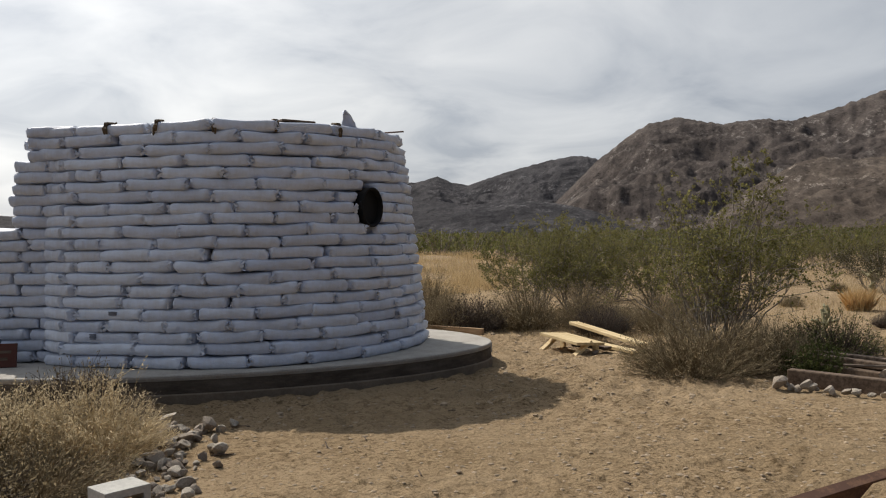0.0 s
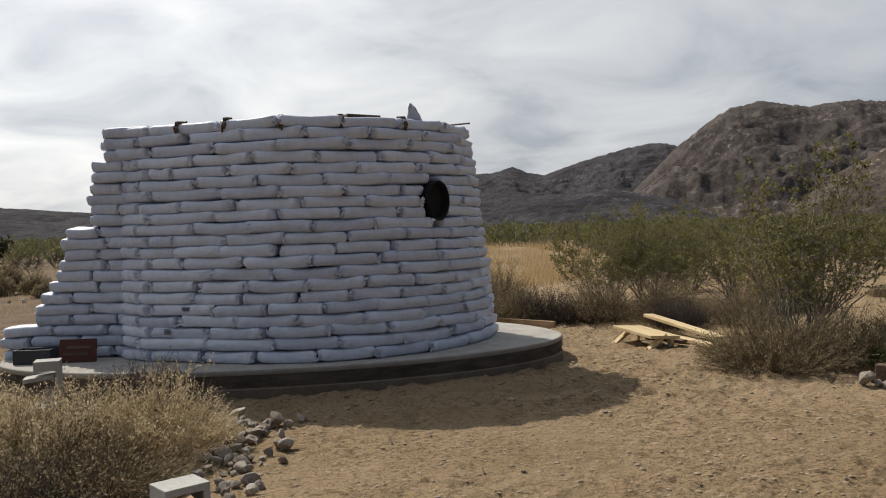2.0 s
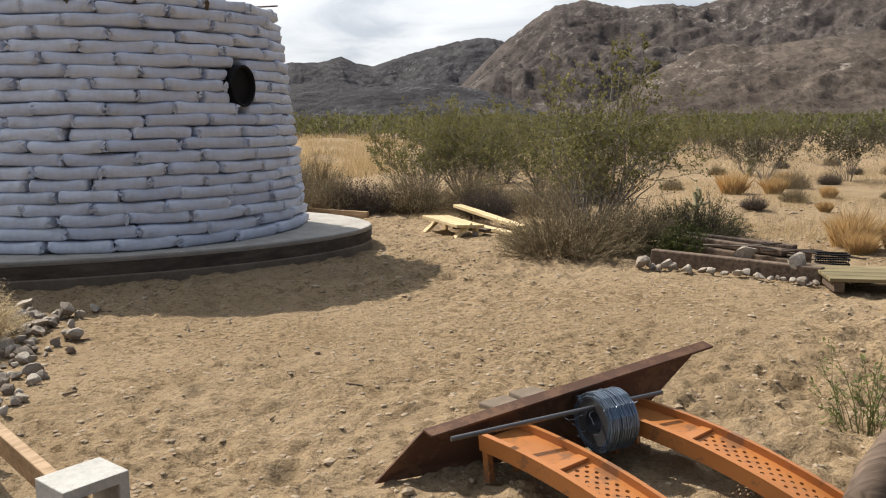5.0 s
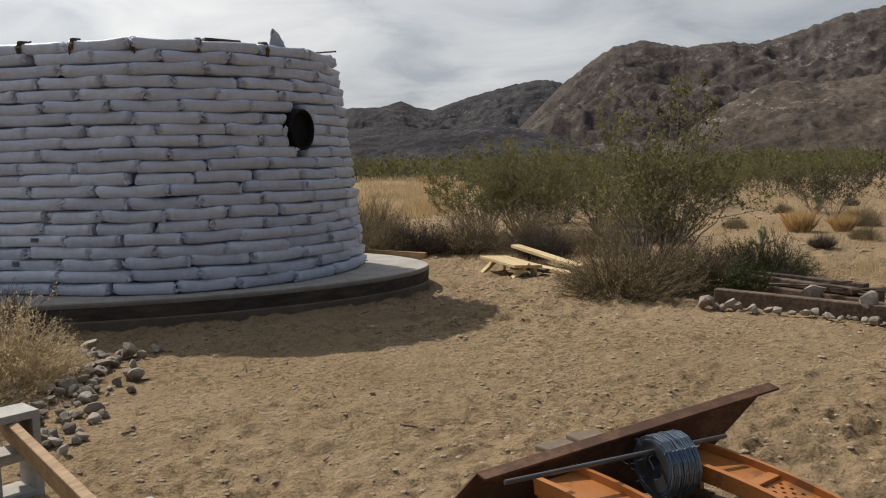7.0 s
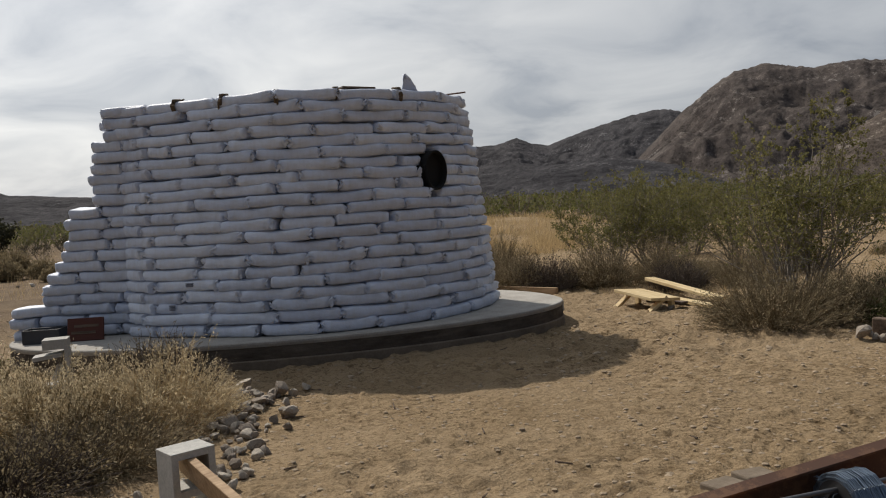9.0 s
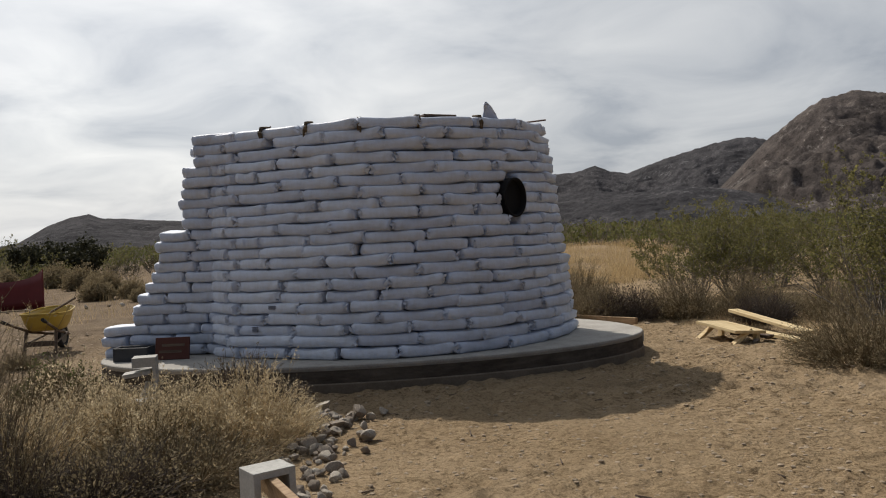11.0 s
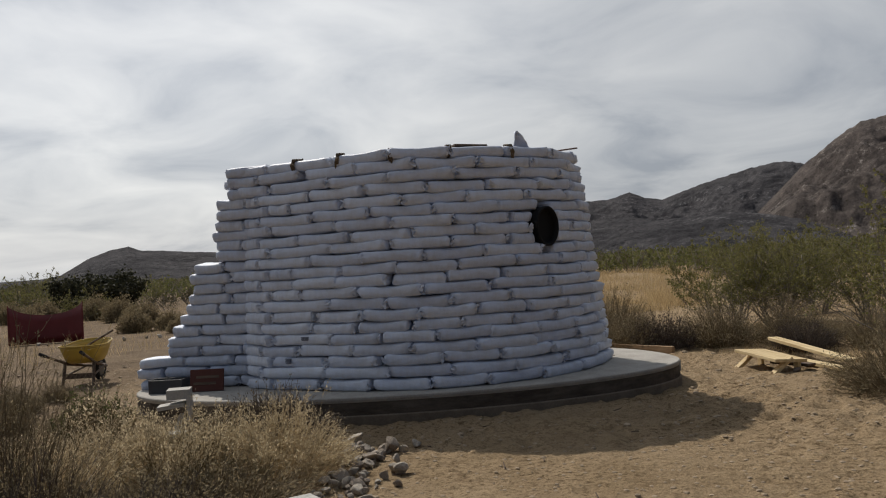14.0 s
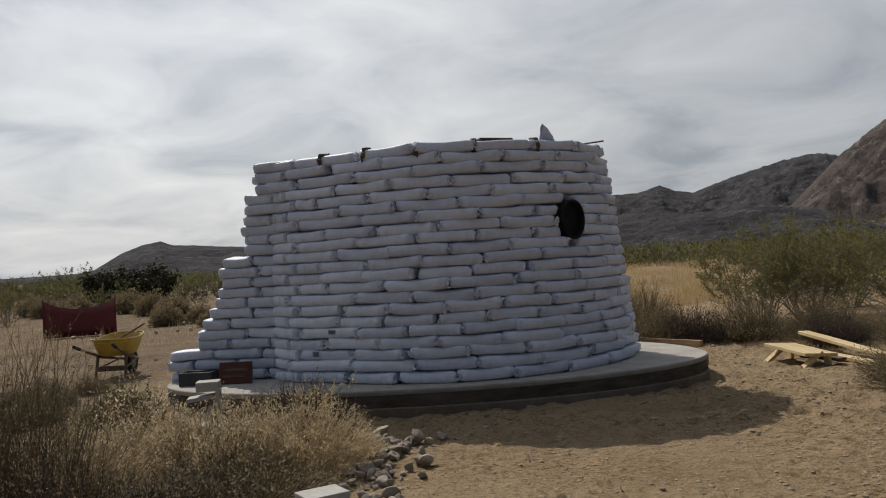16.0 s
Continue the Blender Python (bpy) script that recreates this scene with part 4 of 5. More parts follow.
# ---- stones ----
def stone_mesh(seed, sub=2):
    rr = random.Random(seed)
    bm = bmesh.new()
    bmesh.ops.create_icosphere(bm, subdivisions=sub, radius=0.5)
    sx, sy, sz = rr.uniform(0.85, 1.15), rr.uniform(0.7, 0.95), rr.uniform(0.55, 0.85)
    off = Vector((seed * 4.1, seed, 2.0))
    planes = [(Vector((rr.gauss(0, 1), rr.gauss(0, 1), rr.gauss(0, 1))).normalized(), rr.uniform(0.20, 0.36)) for _ in range(15)]
    for v in bm.verts:
        for d, h in planes:
            over = v.co.dot(d) - h
            if over > 0:
                v.co -= d * over
        v.co *= 1 + 0.12 * noise.noise(v.co * 2.5 + off) + 0.05 * noise.noise(v.co * 7 + off)
        v.co = Vector((v.co.x * sx, v.co.y * sy, v.co.z * sz))
    me = bpy.data.meshes.new("stone")
    bm.to_mesh(me)
    bm.free()
    me.materials.append(STONE)
    return me


STONES = [stone_mesh(k) for k in range(8)]
rnd = random.Random(21)


def put_stone(x, y, size, label, group, lift=0.22):
    ob = new("stone", rnd.choice(STONES))
    ob.matrix_basis = pose(x, y, hills(x, y) + size * lift, rnd.uniform(-25, 25), rnd.uniform(-25, 25), rnd.uniform(0, 360)) @ Matrix.Scale(size, 4)
    tagged(ob, label, "stone", group)


HEAP = ((-1.05, 7.15), (-0.55, 6.85), (-0.32, 6.50), (-0.42, 5.85), (-0.50, 5.25), (-0.52, 4.80), (-0.56, 4.40))
for k in range(150):
    t = rnd.uniform(0, len(HEAP) - 1.001)
    i = int(t)
    x = HEAP[i][0] + (HEAP[i + 1][0] - HEAP[i][0]) * (t - i) + rnd.gauss(0, 0.13) - 0.08
    y = HEAP[i][1] + (HEAP[i + 1][1] - HEAP[i][1]) * (t - i) + rnd.gauss(0, 0.11)
    size = rnd.uniform(0.06, 0.165) if t < 4 else rnd.uniform(0.05, 0.12)
    put_stone(x, y, size, "rough grey-brown stone in a loose heap on the sand", "stones heaped by the dry bush")
for x, y, s in ((-0.60, 6.95, 0.22), (-0.95, 7.05, 0.24), (-0.28, 6.60, 0.19), (-0.62, 6.3, 0.20), (-0.45, 6.30, 0.18), (-0.50, 6.62, 0.17), (-0.75, 6.7, 0.2)):
    put_stone(x, y, s, "large pale stone on top of the loose heap", "stones heaped by the dry bush", 0.3)
for k in range(30):
    t = k / 29
    x, y = 4.72 + 0.92 * t + rnd.gauss(0, 0.03), 6.70 - 1.42 * t + rnd.gauss(0, 0.03)
    put_stone(x, y, (0.24 if k == 0 else rnd.uniform(0.15, 0.2) if k in (4, 6) else rnd.uniform(0.08, 0.15)), "pale grey stone set along the timber edging", "stones along the timber edging", 0.34)
put_stone(5.47, 6.17, 0.30, "large pale flat stone lying on the timber edging", "stones along the timber edging", 0.55)
put_stone(5.60, 5.64, 0.30, "large pale flat stone lying on the timber edging", "stones along the timber edging", 0.52)
put_stone(4.12, 9.3, 0.13, "grey stone under the pine lumber", "")
for x, y, s in ((3.05, 12.95, 0.34), (3.40, 12.80, 0.30), (2.78, 13.05, 0.26), (2.5, 12.9, 0.22), (3.22, 12.7, 0.16)):
    put_stone(x, y, s, "pale flat stone on the sand behind the slab", "stones behind the slab")
for k in range(9):
    put_stone(-9.4 + 0.36 * k + rnd.uniform(-.1, .1), 21.2 + rnd.uniform(-0.3, 0.3), rnd.uniform(0.1, 0.24), "pale stone in front of the red sheet", "stones by the red sheet")
for k in range(8):
    put_stone(-5.6 + 0.3 * k + rnd.uniform(-.2, .2), 20.5 + rnd.uniform(-1, 1), rnd.uniform(0.15, 0.4), "grey stone in the far sand", "far stones")
for k in range(4):
    put_stone(-38 + 1.6 * k, 72 + rnd.uniform(-2, 2), rnd.uniform(1.0, 1.4), "whitish boulder far out on the plain", "far boulders", 0.2)

g = Geo()
ICO = ((0, 0, 1), (0.89, 0, 0.45), (0.28, 0.85, 0.45), (-0.72, 0.53, 0.45), (-0.72, -0.53, 0.45), (0.28, -0.85, 0.45), (0.72, 0.53, -0.45), (-0.28, 0.85, -0.45), (-0.89, 0, -0.45), (-0.28, -0.85, -0.45), (0.72, -0.53, -0.45), (0, 0, -1))
ICF = ((0, 1, 2), (0, 2, 3), (0, 3, 4), (0, 4, 5), (0, 5, 1), (1, 6, 2), (2, 7, 3), (3, 8, 4), (4, 9, 5), (5, 10, 1), (6, 7, 2), (7, 8, 3), (8, 9, 4), (9, 10, 5), (10, 6, 1), (11, 7, 6), (11, 8, 7), (11, 9, 8), (11, 10, 9), (11, 6, 10))
for k in range(7500):
    az, r = radians(rnd.uniform(-35, 62)), 1.5 + 14 * rnd.random() ** 1.3
    x, y = r * math.sin(az), r * math.cos(az)
    if ((x - SX) / 3.05) ** 2 + ((y - SY) / 1.72) ** 2 < 1:
        continue
    s = rnd.uniform(0.005, 0.014) * (1 + 0.10 * r) * (1.7 if rnd.random() < 0.03 else 1)
    z = hills(x, y)
    g.add([(x + s * a * rnd.uniform(0.6, 1.3), y + s * b * rnd.uniform(0.6, 1.3), z + s * 0.5 * c) for a, b, c in ICO], ICF)
tagged(part("grit", g, GRIT), "small stones and grit scattered over the sand", "gravel", kind="stuff")


# ---- wheelbarrow ----
def wheelbarrow(m):
    w = thing("wheelbarrow", m, "yellow wheelbarrow with a spade handle in its tray", "wheelbarrow")
    # x runs from the handles to the wheel
    def ring(front, back, half, z, n=32):
        pts = []
        for q in range(n):
            c, v = math.cos(2 * math.pi * q / n), math.sin(2 * math.pi * q / n)
            c, v = math.copysign(abs(c) ** 0.6, c), math.copysign(abs(v) ** 0.6, v)
            x = (front + back) / 2 + (front - back) / 2 * c
            pts.append(Vector((x, half * v * (1 - 0.10 * c), z + 0.05 * (x > 0) * x / 0.4 * (z > 0.5))))
        return pts

    levels = ((0.18, -0.26, 0.20, 0.355), (0.24, -0.31, 0.24, 0.37), (0.33, -0.36, 0.275, 0.45), (0.42, -0.40, 0.31, 0.56), (0.46, -0.43, 0.33, 0.63))
    tray = Geo()
    for front, back, half, z in levels:
        tray.v.extend(tuple(p) for p in ring(front, back, half, z))
    for i in range(len(levels) - 1):
        for q in range(32):
            j = (q + 1) % 32
            tray.f.append((i * 32 + q, i * 32 + j, (i + 1) * 32 + j, (i + 1) * 32 + q))
    tray.f.append(tuple(range(32))[::-1])
    t = part("tray", tray, YELLOW, w, "yellow painted steel tray", smooth=True)
    mod = t.modifiers.new("thick", "SOLIDIFY"); mod.thickness = 0.008
    g = Geo()
    lip = ring(*levels[-1])
    g.tube(lip + lip[:1], 0.013, 0.013, 6)
    part("tray_rim", g, YELLOW, t)
    for s in (-1, 1):
        g = Geo().tube([Vector((-0.92, 0.30 * s, 0.58)), Vector((-0.2, 0.22 * s, 0.345)), Vector((0.56, 0.07 * s, 0.22))], 0.022, 0.022, 6, True)
        h = part("handle", g, OLDWOOD, w, "dark wooden handle bar")
        g = Geo().tube([Vector((-0.94, 0.303 * s, 0.587)), Vector((-0.80, 0.286 * s, 0.54))], 0.027, 0.027, 8, True)
        part("grip", g, RUBBER, h)
        g = Geo().tube([Vector((-0.30, 0.225 * s, 0.37)), Vector((-0.40, 0.24 * s, 0.0))], 0.026, 0.022, 6, True)
        part("leg", g, OLDWOOD, w)
        g = Geo().tube([Vector((-0.36, 0.235 * s, 0.17)), Vector((0.35, 0.14 * s, 0.27))], 0.016, 0.016, 5, True)
        part("brace", g, OLDWOOD, w)
    part("cross_brace", Geo().box(pose(-0.35, 0, 0.17), 0.03, 0.46, 0.08, 0.005), OLDWOOD, w)
    g = Geo()
    seg = 24
    for k in range(seg):
        c = 2 * math.pi * k / seg
        for q in range(8):
            e = 2 * math.pi * q / 8
            r = 0.155 + 0.045 * math.cos(e)
            g.v.append((0.46 + r * math.cos(c), 0.045 * math.sin(e), 0.20 + r * math.sin(c)))
    for k in range(seg):
        for q in range(8):
            a, b = k * 8 + q, k * 8 + (q + 1) % 8
            a2, b2 = (k + 1) % seg * 8 + q, (k + 1) % seg * 8 + (q + 1) % 8
            g.f.append((a, b, b2, a2))
    wheel = part("wheel", g, RUBBER, w, "black rubber tyre", smooth=True)
    g = Geo().tube([Vector((0.46, -0.03, 0.2)), Vector((0.46, 0.03, 0.2))], 0.115, 0.115, 16, True)
    part("rim", g, STEEL, wheel)
    g = Geo().tube([Vector((-0.10, 0.10, 0.47)), Vector((0.10, 0.0, 0.62)), Vector((0.52, -0.22, 0.80))], 0.018, 0.018, 6, True)
    tagged(part("spade_handle", g, OLDWOOD, w), "dark tool handle sticking out of the tray")


wheelbarrow(pose(-4.80, 12.40, 0.0, 0, 0, 88) @ Matrix.Scale(0.9, 4))

# ---- red sheet ----
sheet = thing("red_sheet", pose(-9.56, 22.2, 0.0, 0, 0, 14) @ Matrix.Diagonal((0.86, 1, 1, 1)), "dark red curved steel sheet standing on edge", "sheet")
g = Geo()
for i in range(25):
    u = i / 24 * 2 - 1
    x, y = 1.02 * math.sin(u * 1.1) / math.sin(1.1), 0.34 * (1 - math.cos(u * 1.1)) * -1.2
    for j in range(5):
        v = j / 4
        g.v.append((x, y + 0.06 * v, -0.03 + v * (0.72 + 0.28 * u * u)))
for i in range(24):
    for j in range(4):
        a = i * 5 + j
        g.f.append((a, a + 5, a + 6, a + 1))
face = part("sheet", g, RED, sheet, smooth=True)
mod = face.modifiers.new("thick", "SOLIDIFY"); mod.thickness = 0.01
for u in (-1.02, 1.02):
    part("edge_bar", Geo().tube([Vector((u, -0.225, 0)), Vector((u, -0.165, 0.99))], 0.015, 0.015, 6, True), RED, sheet)
g = Geo()
pts, _ = wander(Vector((-5.2, 20.9, 0.06)), Vector((1, 0.1, 0)), 1.6, 7, 0.12)
g.tube(pts, 0.05, 0.03, 7, True)
tagged(part("branch", g, OLDWOOD), "dry grey branch lying on the far sand", "branch")


# ---- plants ----
def creosote(seed, height, spread, stems=15, leaves=1.0, leaf=0.028, lean=0.0):
    """Stems and leaves of a creosote bush about its base."""
    random.seed(seed)
    wood, green = Geo(), Geo()

    def grow(p, d, length, r, level):
        if p[2] > 0.62 * height:
            length *= 0.55
        pts, end = wander(p, d, length, 6 if level == 0 else 3, (0.33, 0.34, 0.42)[level], 0.05)
        wood.tube(pts, r, r * 0.4, 4 if level == 0 else 3)
        m = len(pts) - 1

        def spot(t):
            i = min(int(t * m), m - 1)
            return pts[i].lerp(pts[i + 1], t * m - i)

        if level < 2:
            for k in range(random.randint(6, 9) if level == 0 else random.randint(4, 6)):
                nd = (end * 0.7 + rand_dir(0.2) * 0.95).normalized()
                grow(spot(random.uniform(0.28, 1.0) if level == 0 else random.uniform(0.15, 1.0)), nd, length * (random.uniform(0.28, 0.46) if level == 0 else random.uniform(0.3, 0.5)), r * 0.45, level + 1)
        low = 0.7 if level == 0 else 0.2
        for k in range(int((4, 7, 9)[level] * leaves)):
            at = spot(random.uniform(low, 1.0))
            if at.z > height * random.uniform(0.16, 0.42):
                green.leaf(at + rand_dir() * 0.012, rand_dir(0.5), leaf * random.uniform(0.6, 1.3))

    for k in range(stems):
        g = 2 * math.pi * k / stems + random.uniform(-0.3, 0.3)
        tall = k % 7 == 0
        tilt = random.uniform(0.05, 1.0) ** 0.8 * spread * (0.45 if tall else 1.0)
        d = Vector((math.cos(g) * tilt + lean, math.sin(g) * tilt, 1.0)).normalized()
        grow(Vector((math.cos(g) * 0.07, math.sin(g) * 0.07, -0.04)), d, height * (random.uniform(0.80, 0.95) if tall else random.uniform(0.42, 0.72)) * 0.92, height * 0.0042, 0)
    return wood.mesh("stems"), green.mesh("leaves")


def shrub(name, m, meshes, mats, label, category, group="", names=("branchwork", "crown")):
    t = thing(name, m, label, category, group)
    for n, me, mat in zip(names, meshes, mats):
        part(n, me, mat, t)
    return t


def dry_bush(seed, width, height, count, tips, droop=0.0, tip=0.022, thick=0.0028, dense=1.0, wide=0.22):
    """A low bush of many thin crooked twigs, with tufts at the tips."""
    random.seed(seed)
    wood, ends = Geo(), Geo()
    for k in range(count):
        g, rr = random.uniform(0, 6.283), math.sqrt(random.random())
        base = Vector((math.cos(g) * rr * width * 0.24, math.sin(g) * rr * width * 0.24, -0.03))
        dome = math.sqrt(max(0.05, 1 - (rr * 0.9) ** 2))
        uneven = 1.0 + 0.55 * noise.noise((math.cos(g) * rr * 2.2, math.sin(g) * rr * 2.2, seed * 3.7))
        goal = Vector((math.cos(g) * rr * width * 0.5, math.sin(g) * rr * width * 0.5, height * uneven * dome * random.uniform(0.40, 1.25)))
        d = goal - base
        pts, end = wander(base, d, d.length, 5, 0.22, -droop)
        wood.tube(pts, thick * random.uniform(0.8, 1.8), thick * 0.5, 3)
        for s in range(2):
            i = random.randint(2, 4)
            p2, e2 = wander(pts[i], end + rand_dir() * 0.8, d.length * random.uniform(0.15, 0.3), 3, 0.35)
            wood.tube(p2, thick * 0.7, thick * 0.35, 3)
            for q in range(int(tips * dense)):
                t = random.uniform(0.2, 1)
                b = p2[min(int(t * 3), 2)].lerp(p2[min(int(t * 3), 2) + 1], t * 3 % 1)
                ends.leaf(b, (e2 + rand_dir() * 0.9), tip * random.uniform(0.5, 1.3), wide)
        for q in range(tips):
            ends.leaf(pts[-1] + rand_dir() * 0.02 - end * random.uniform(0, 0.07), end + rand_dir() * 0.9, tip * random.uniform(0.5, 1.4), wide)
    return wood.mesh("twigs"), ends.mesh("tips")


def ground_pose(x, y, turn=0.0, scale=1.0):
    return pose(x, y, hills(x, y) - 0.01, 0, 0, turn) @ Matrix.Scale(scale, 4)


TT = ("branchwork", "foliage")
# the large creosote by the lumber and what grows round its foot
shrub("creosote_bush", ground_pose(5.40, 8.75), creosote(3, 2.75, 0.92, 30, 2.4, 0.026), (STEM, LEAF), "large olive-green creosote bush with bare grey lower stems", "bush")
shrub("dry_bush", ground_pose(4.55, 7.80), dry_bush(5, 1.7, 0.52, 950, 4, 0.03, 0.030, 0.0026, 1.0, 0.13), (DRYTWIG, TAN), "low tangled grey-brown dry bush under the creosote", "bush", "", TT)
shrub("dry_bush", ground_pose(5.35, 7.75), dry_bush(6, 1.2, 0.46, 620, 4, 0.03, 0.030, 0.0026, 1.0, 0.13), (DRYTWIG, TAN), "low tangled grey-brown dry bush by the timber edging", "bush", "", TT)
shrub("green_shrub", ground_pose(6.45, 8.15), dry_bush(7, 1.3, 0.40, 620, 5, 0.0, 0.02), (DARKTWIG, WEED), "low dull green shrub behind the timber edging", "bush", "", TT)
shrub("green_weed", ground_pose(5.55, 7.25), dry_bush(8, 0.7, 0.30, 200, 6, 0.0, 0.03), (WEED, WEED), "small fresh green weed by the timber edging", "weed", "", TT)

# behind the slab, to the right
small = creosote(9, 2.0, 1.0, 26, 1.9, 0.024)
for x, y, s, turn in ((5.2, 14.0, 1.05, 20), (6.0, 14.3, 1.1, 140), (7.9, 16.5, 1.05, 310), (6.6, 15.2, 1.0, 80), (7.1, 13.2, 0.9, 200)):
    shrub("creosote_bush", ground_pose(x, y, turn, s), small, (STEM, LEAF), "olive-green creosote bush standing in dry brush", "bush", "creosotes behind the lumber")
brush = dry_bush(12, 1.7, 0.72, 900, 2, 0.02, 0.032)
brush_dark = dry_bush(13, 1.4, 0.62, 900, 2, 0.02, 0.03)
for x, y, s, turn, k in ((2.7, 13.6, 0.85, 0, 0), (3.55, 12.3, 0.80, 60, 1), (3.1, 12.5, 0.7, 10, 0), (4.3, 12.2, 0.8, 120, 0), (5.2, 11.6, 0.8, 200, 0), (3.3, 14.8, 0.9, 30, 0), (2.4, 15.4, 0.9, 300, 1), (5.0, 11.0, 0.65, 70, 1), (6.0, 10.9, 0.7, 70, 0), (7.4, 12.2, 0.8, 44, 0)):
    shrub("dry_bush", ground_pose(x, y, turn, s), (brush, brush_dark)[k], ((DRYTWIG, TAN), (DARKTWIG, DARKTWIG))[k],
          ("grey-brown twiggy dry bush with tan tips", "dark brown twiggy dry bush")[k], "bush", "dry brush behind the slab", TT)

rnd = random.Random(15)
for k in range(26):
    az, r = radians(rnd.uniform(30, 58)), rnd.uniform(12.5, 27)
    shrub("dry_bush", ground_pose(r * math.sin(az), r * math.cos(az), rnd.uniform(0, 360), rnd.uniform(0.22, 0.5)), (brush, brush_dark)[k % 3 == 0], (DRYTWIG, STRAW), "small low dry bush on the open flat", "bush", "small dry bushes on the flat", TT)
for k in range(7):
    shrub("dry_bush", ground_pose(rnd.uniform(-5.2, -3.3), rnd.uniform(8.2, 11.0), rnd.uniform(0, 360), rnd.uniform(0.25, 0.45)), brush, (DRYTWIG, STRAW), "small low dry bush on the sand by the slab", "bush", "small dry bushes by the slab", TT)


def cholla(m, s):
    """A cholla cactus of short jointed spiny arms."""
    random.seed(40 + int(s * 10))
    t = thing("cholla_cactus", m, "small pale spiny cholla cactus", "cactus")
    for k in range(9):
        base = Vector((random.uniform(-.1, .1), random.uniform(-.1, .1), random.uniform(0.1, 0.5))) * s
        pts, d = wander(base, rand_dir(1.2), 0.28 * s, 4, 0.25, 0.1)
        g = Geo().tube(pts, 0.035 * s, 0.028 * s, 7, True)
        for q in range(60):
            p = random.choice(pts[:-1]).lerp(pts[-1], random.random() * 0.4)
            g.leaf(p + rand_dir() * 0.03 * s, rand_dir(), 0.035 * s, 0.12)
        part("arm", g, CHOLLA, t)
    g = Geo().tube([Vector((0, 0, -0.05)), Vector((0.02, 0, 0.3 * s)), Vector((0, 0.03, 0.6 * s))], 0.05 * s, 0.035 * s, 8, True)
    part("stem", g, CHOLLA, t)


cholla(ground_pose(7.75, 9.85), 0.62)
cholla(ground_pose(3.2, 17.2), 1.0)
cholla(ground_pose(14.2, 16.2), 0.9)

# the dry bushes beside the path
shrub("dry_bush", ground_pose(-1.08, 5.95), dry_bush(21, 1.2, 0.45, 600, 13, 0.0, 0.021, 0.0021, 1.0, 0.13), (STRAW, STRAW), "straw-coloured dry bush with pale feathery tips", "bush", "", TT)
shrub("dry_bush", ground_pose(-1.72, 5.95, 40), dry_bush(28, 1.2, 0.44, 520, 12, 0.0, 0.021, 0.0021, 1.0, 0.13), (TAN, STRAW), "pale straw dry bush with thin grey stems", "bush", "", TT)
shrub("dry_bush", ground_pose(-2.30, 5.75, 70), dry_bush(22, 1.5, 0.34, 560, 9, 0.0, 0.021, 0.0021, 1.0, 0.13), (STRAW, STRAW), "straw-coloured dry bush with grey stems beside the slab", "bush", "", TT)
shrub("dry_bush", ground_pose(-1.30, 7.05), dry_bush(23, 1.25, 0.40, 900, 2, 0.0, 0.022), (DARKTWIG, DRYTWIG), "dark brown twiggy bush against the slab", "bush", "", TT)
shrub("dry_bush", ground_pose(-1.35, 5.20, 20), dry_bush(24, 1.4, 0.22, 750, 2, 0.02, 0.022), (DRYTWIG, TAN), "low grey skirt of bare dead twigs", "bush", "", TT)
# added twigs; their dark colour stands in for shade beneath the straw bushes
shrub("dry_bush", ground_pose(-1.72, 4.75, 130), dry_bush(37, 1.3, 0.24, 750, 2, 0.02, 0.022), (DARKTWIG, TAN), "low tangle of dead twigs darkened for the shade under the straw bushes", "bush", "", TT)
shrub("grey_bush", ground_pose(-2.35, 4.70), dry_bush(25, 1.25, 0.98, 330, 4, -0.02, 0.018, 0.0024), (DRYTWIG, TAN), "tall thin grey bush of sparse leafy twigs", "bush", "", TT)
shrub("grey_bush", ground_pose(-2.72, 4.95, 60), dry_bush(35, 1.1, 1.12, 300, 4, -0.02, 0.018, 0.0022), (DRYTWIG, TAN), "tall wispy grey-brown bush of thin upright twigs", "bush", "", TT)
shrub("grey_bush", ground_pose(-2.05, 4.45, 10), dry_bush(36, 0.8, 0.6, 220, 4, -0.02, 0.018, 0.0022), (DARKTWIG, TAN), "small dark grey-brown bush of thin twigs", "bush", "", TT)
shrub("green_weed", ground_pose(-3.1, 8.1), dry_bush(26, 0.7, 0.42, 260, 4, 0.0, 0.03), (DRYTWIG, WEED), "small green and tan weed by the slab", "weed", "", TT)
shrub("green_weed", ground_pose(-2.7, 7.2, 80), dry_bush(27, 0.9, 0.5, 300, 3, 0.0, 0.03), (DRYTWIG, STRAW), "tan dry weed by the slab", "weed", "", TT)
shrub("green_sprig", ground_pose(3.27, 2.74), dry_bush(31, 0.48, 0.48, 40, 6, -0.02, 0.024, 0.0022), (SPRIG, SPRIG), "thin green sprigs of a young desert bush", "bush", "", TT)

# the far left
tan = dry_bush(33, 1.9, 0.95, 700, 4, 0.0, 0.09, 0.006)
for x, y, s, turn in ((-8.1, 24.6, 0.55, 0), (-7.2, 24.9, 0.48, 50), (-8.9, 27.6, 0.66, 90), (-10.4, 30.2, 0.74, 30), (-6.4, 23.0, 0.39, 200), (-12.3, 33, 0.78, 10), (-5.4, 27.5, 0.62, 70), (-7.2, 31, 0.7, 120), (-14.6, 33.5, 0.74, 150), (-16.0, 34, 0.7, 20), (-13.4, 30, 0.55, 260), (-17.5, 36, 0.78, 200)):
    shrub("dry_bush", ground_pose(x, y, turn, s), tan, (DRYTWIG, TAN), "rounded tan dry bush on the far flat", "bush", "tan bushes on the flat", TT)
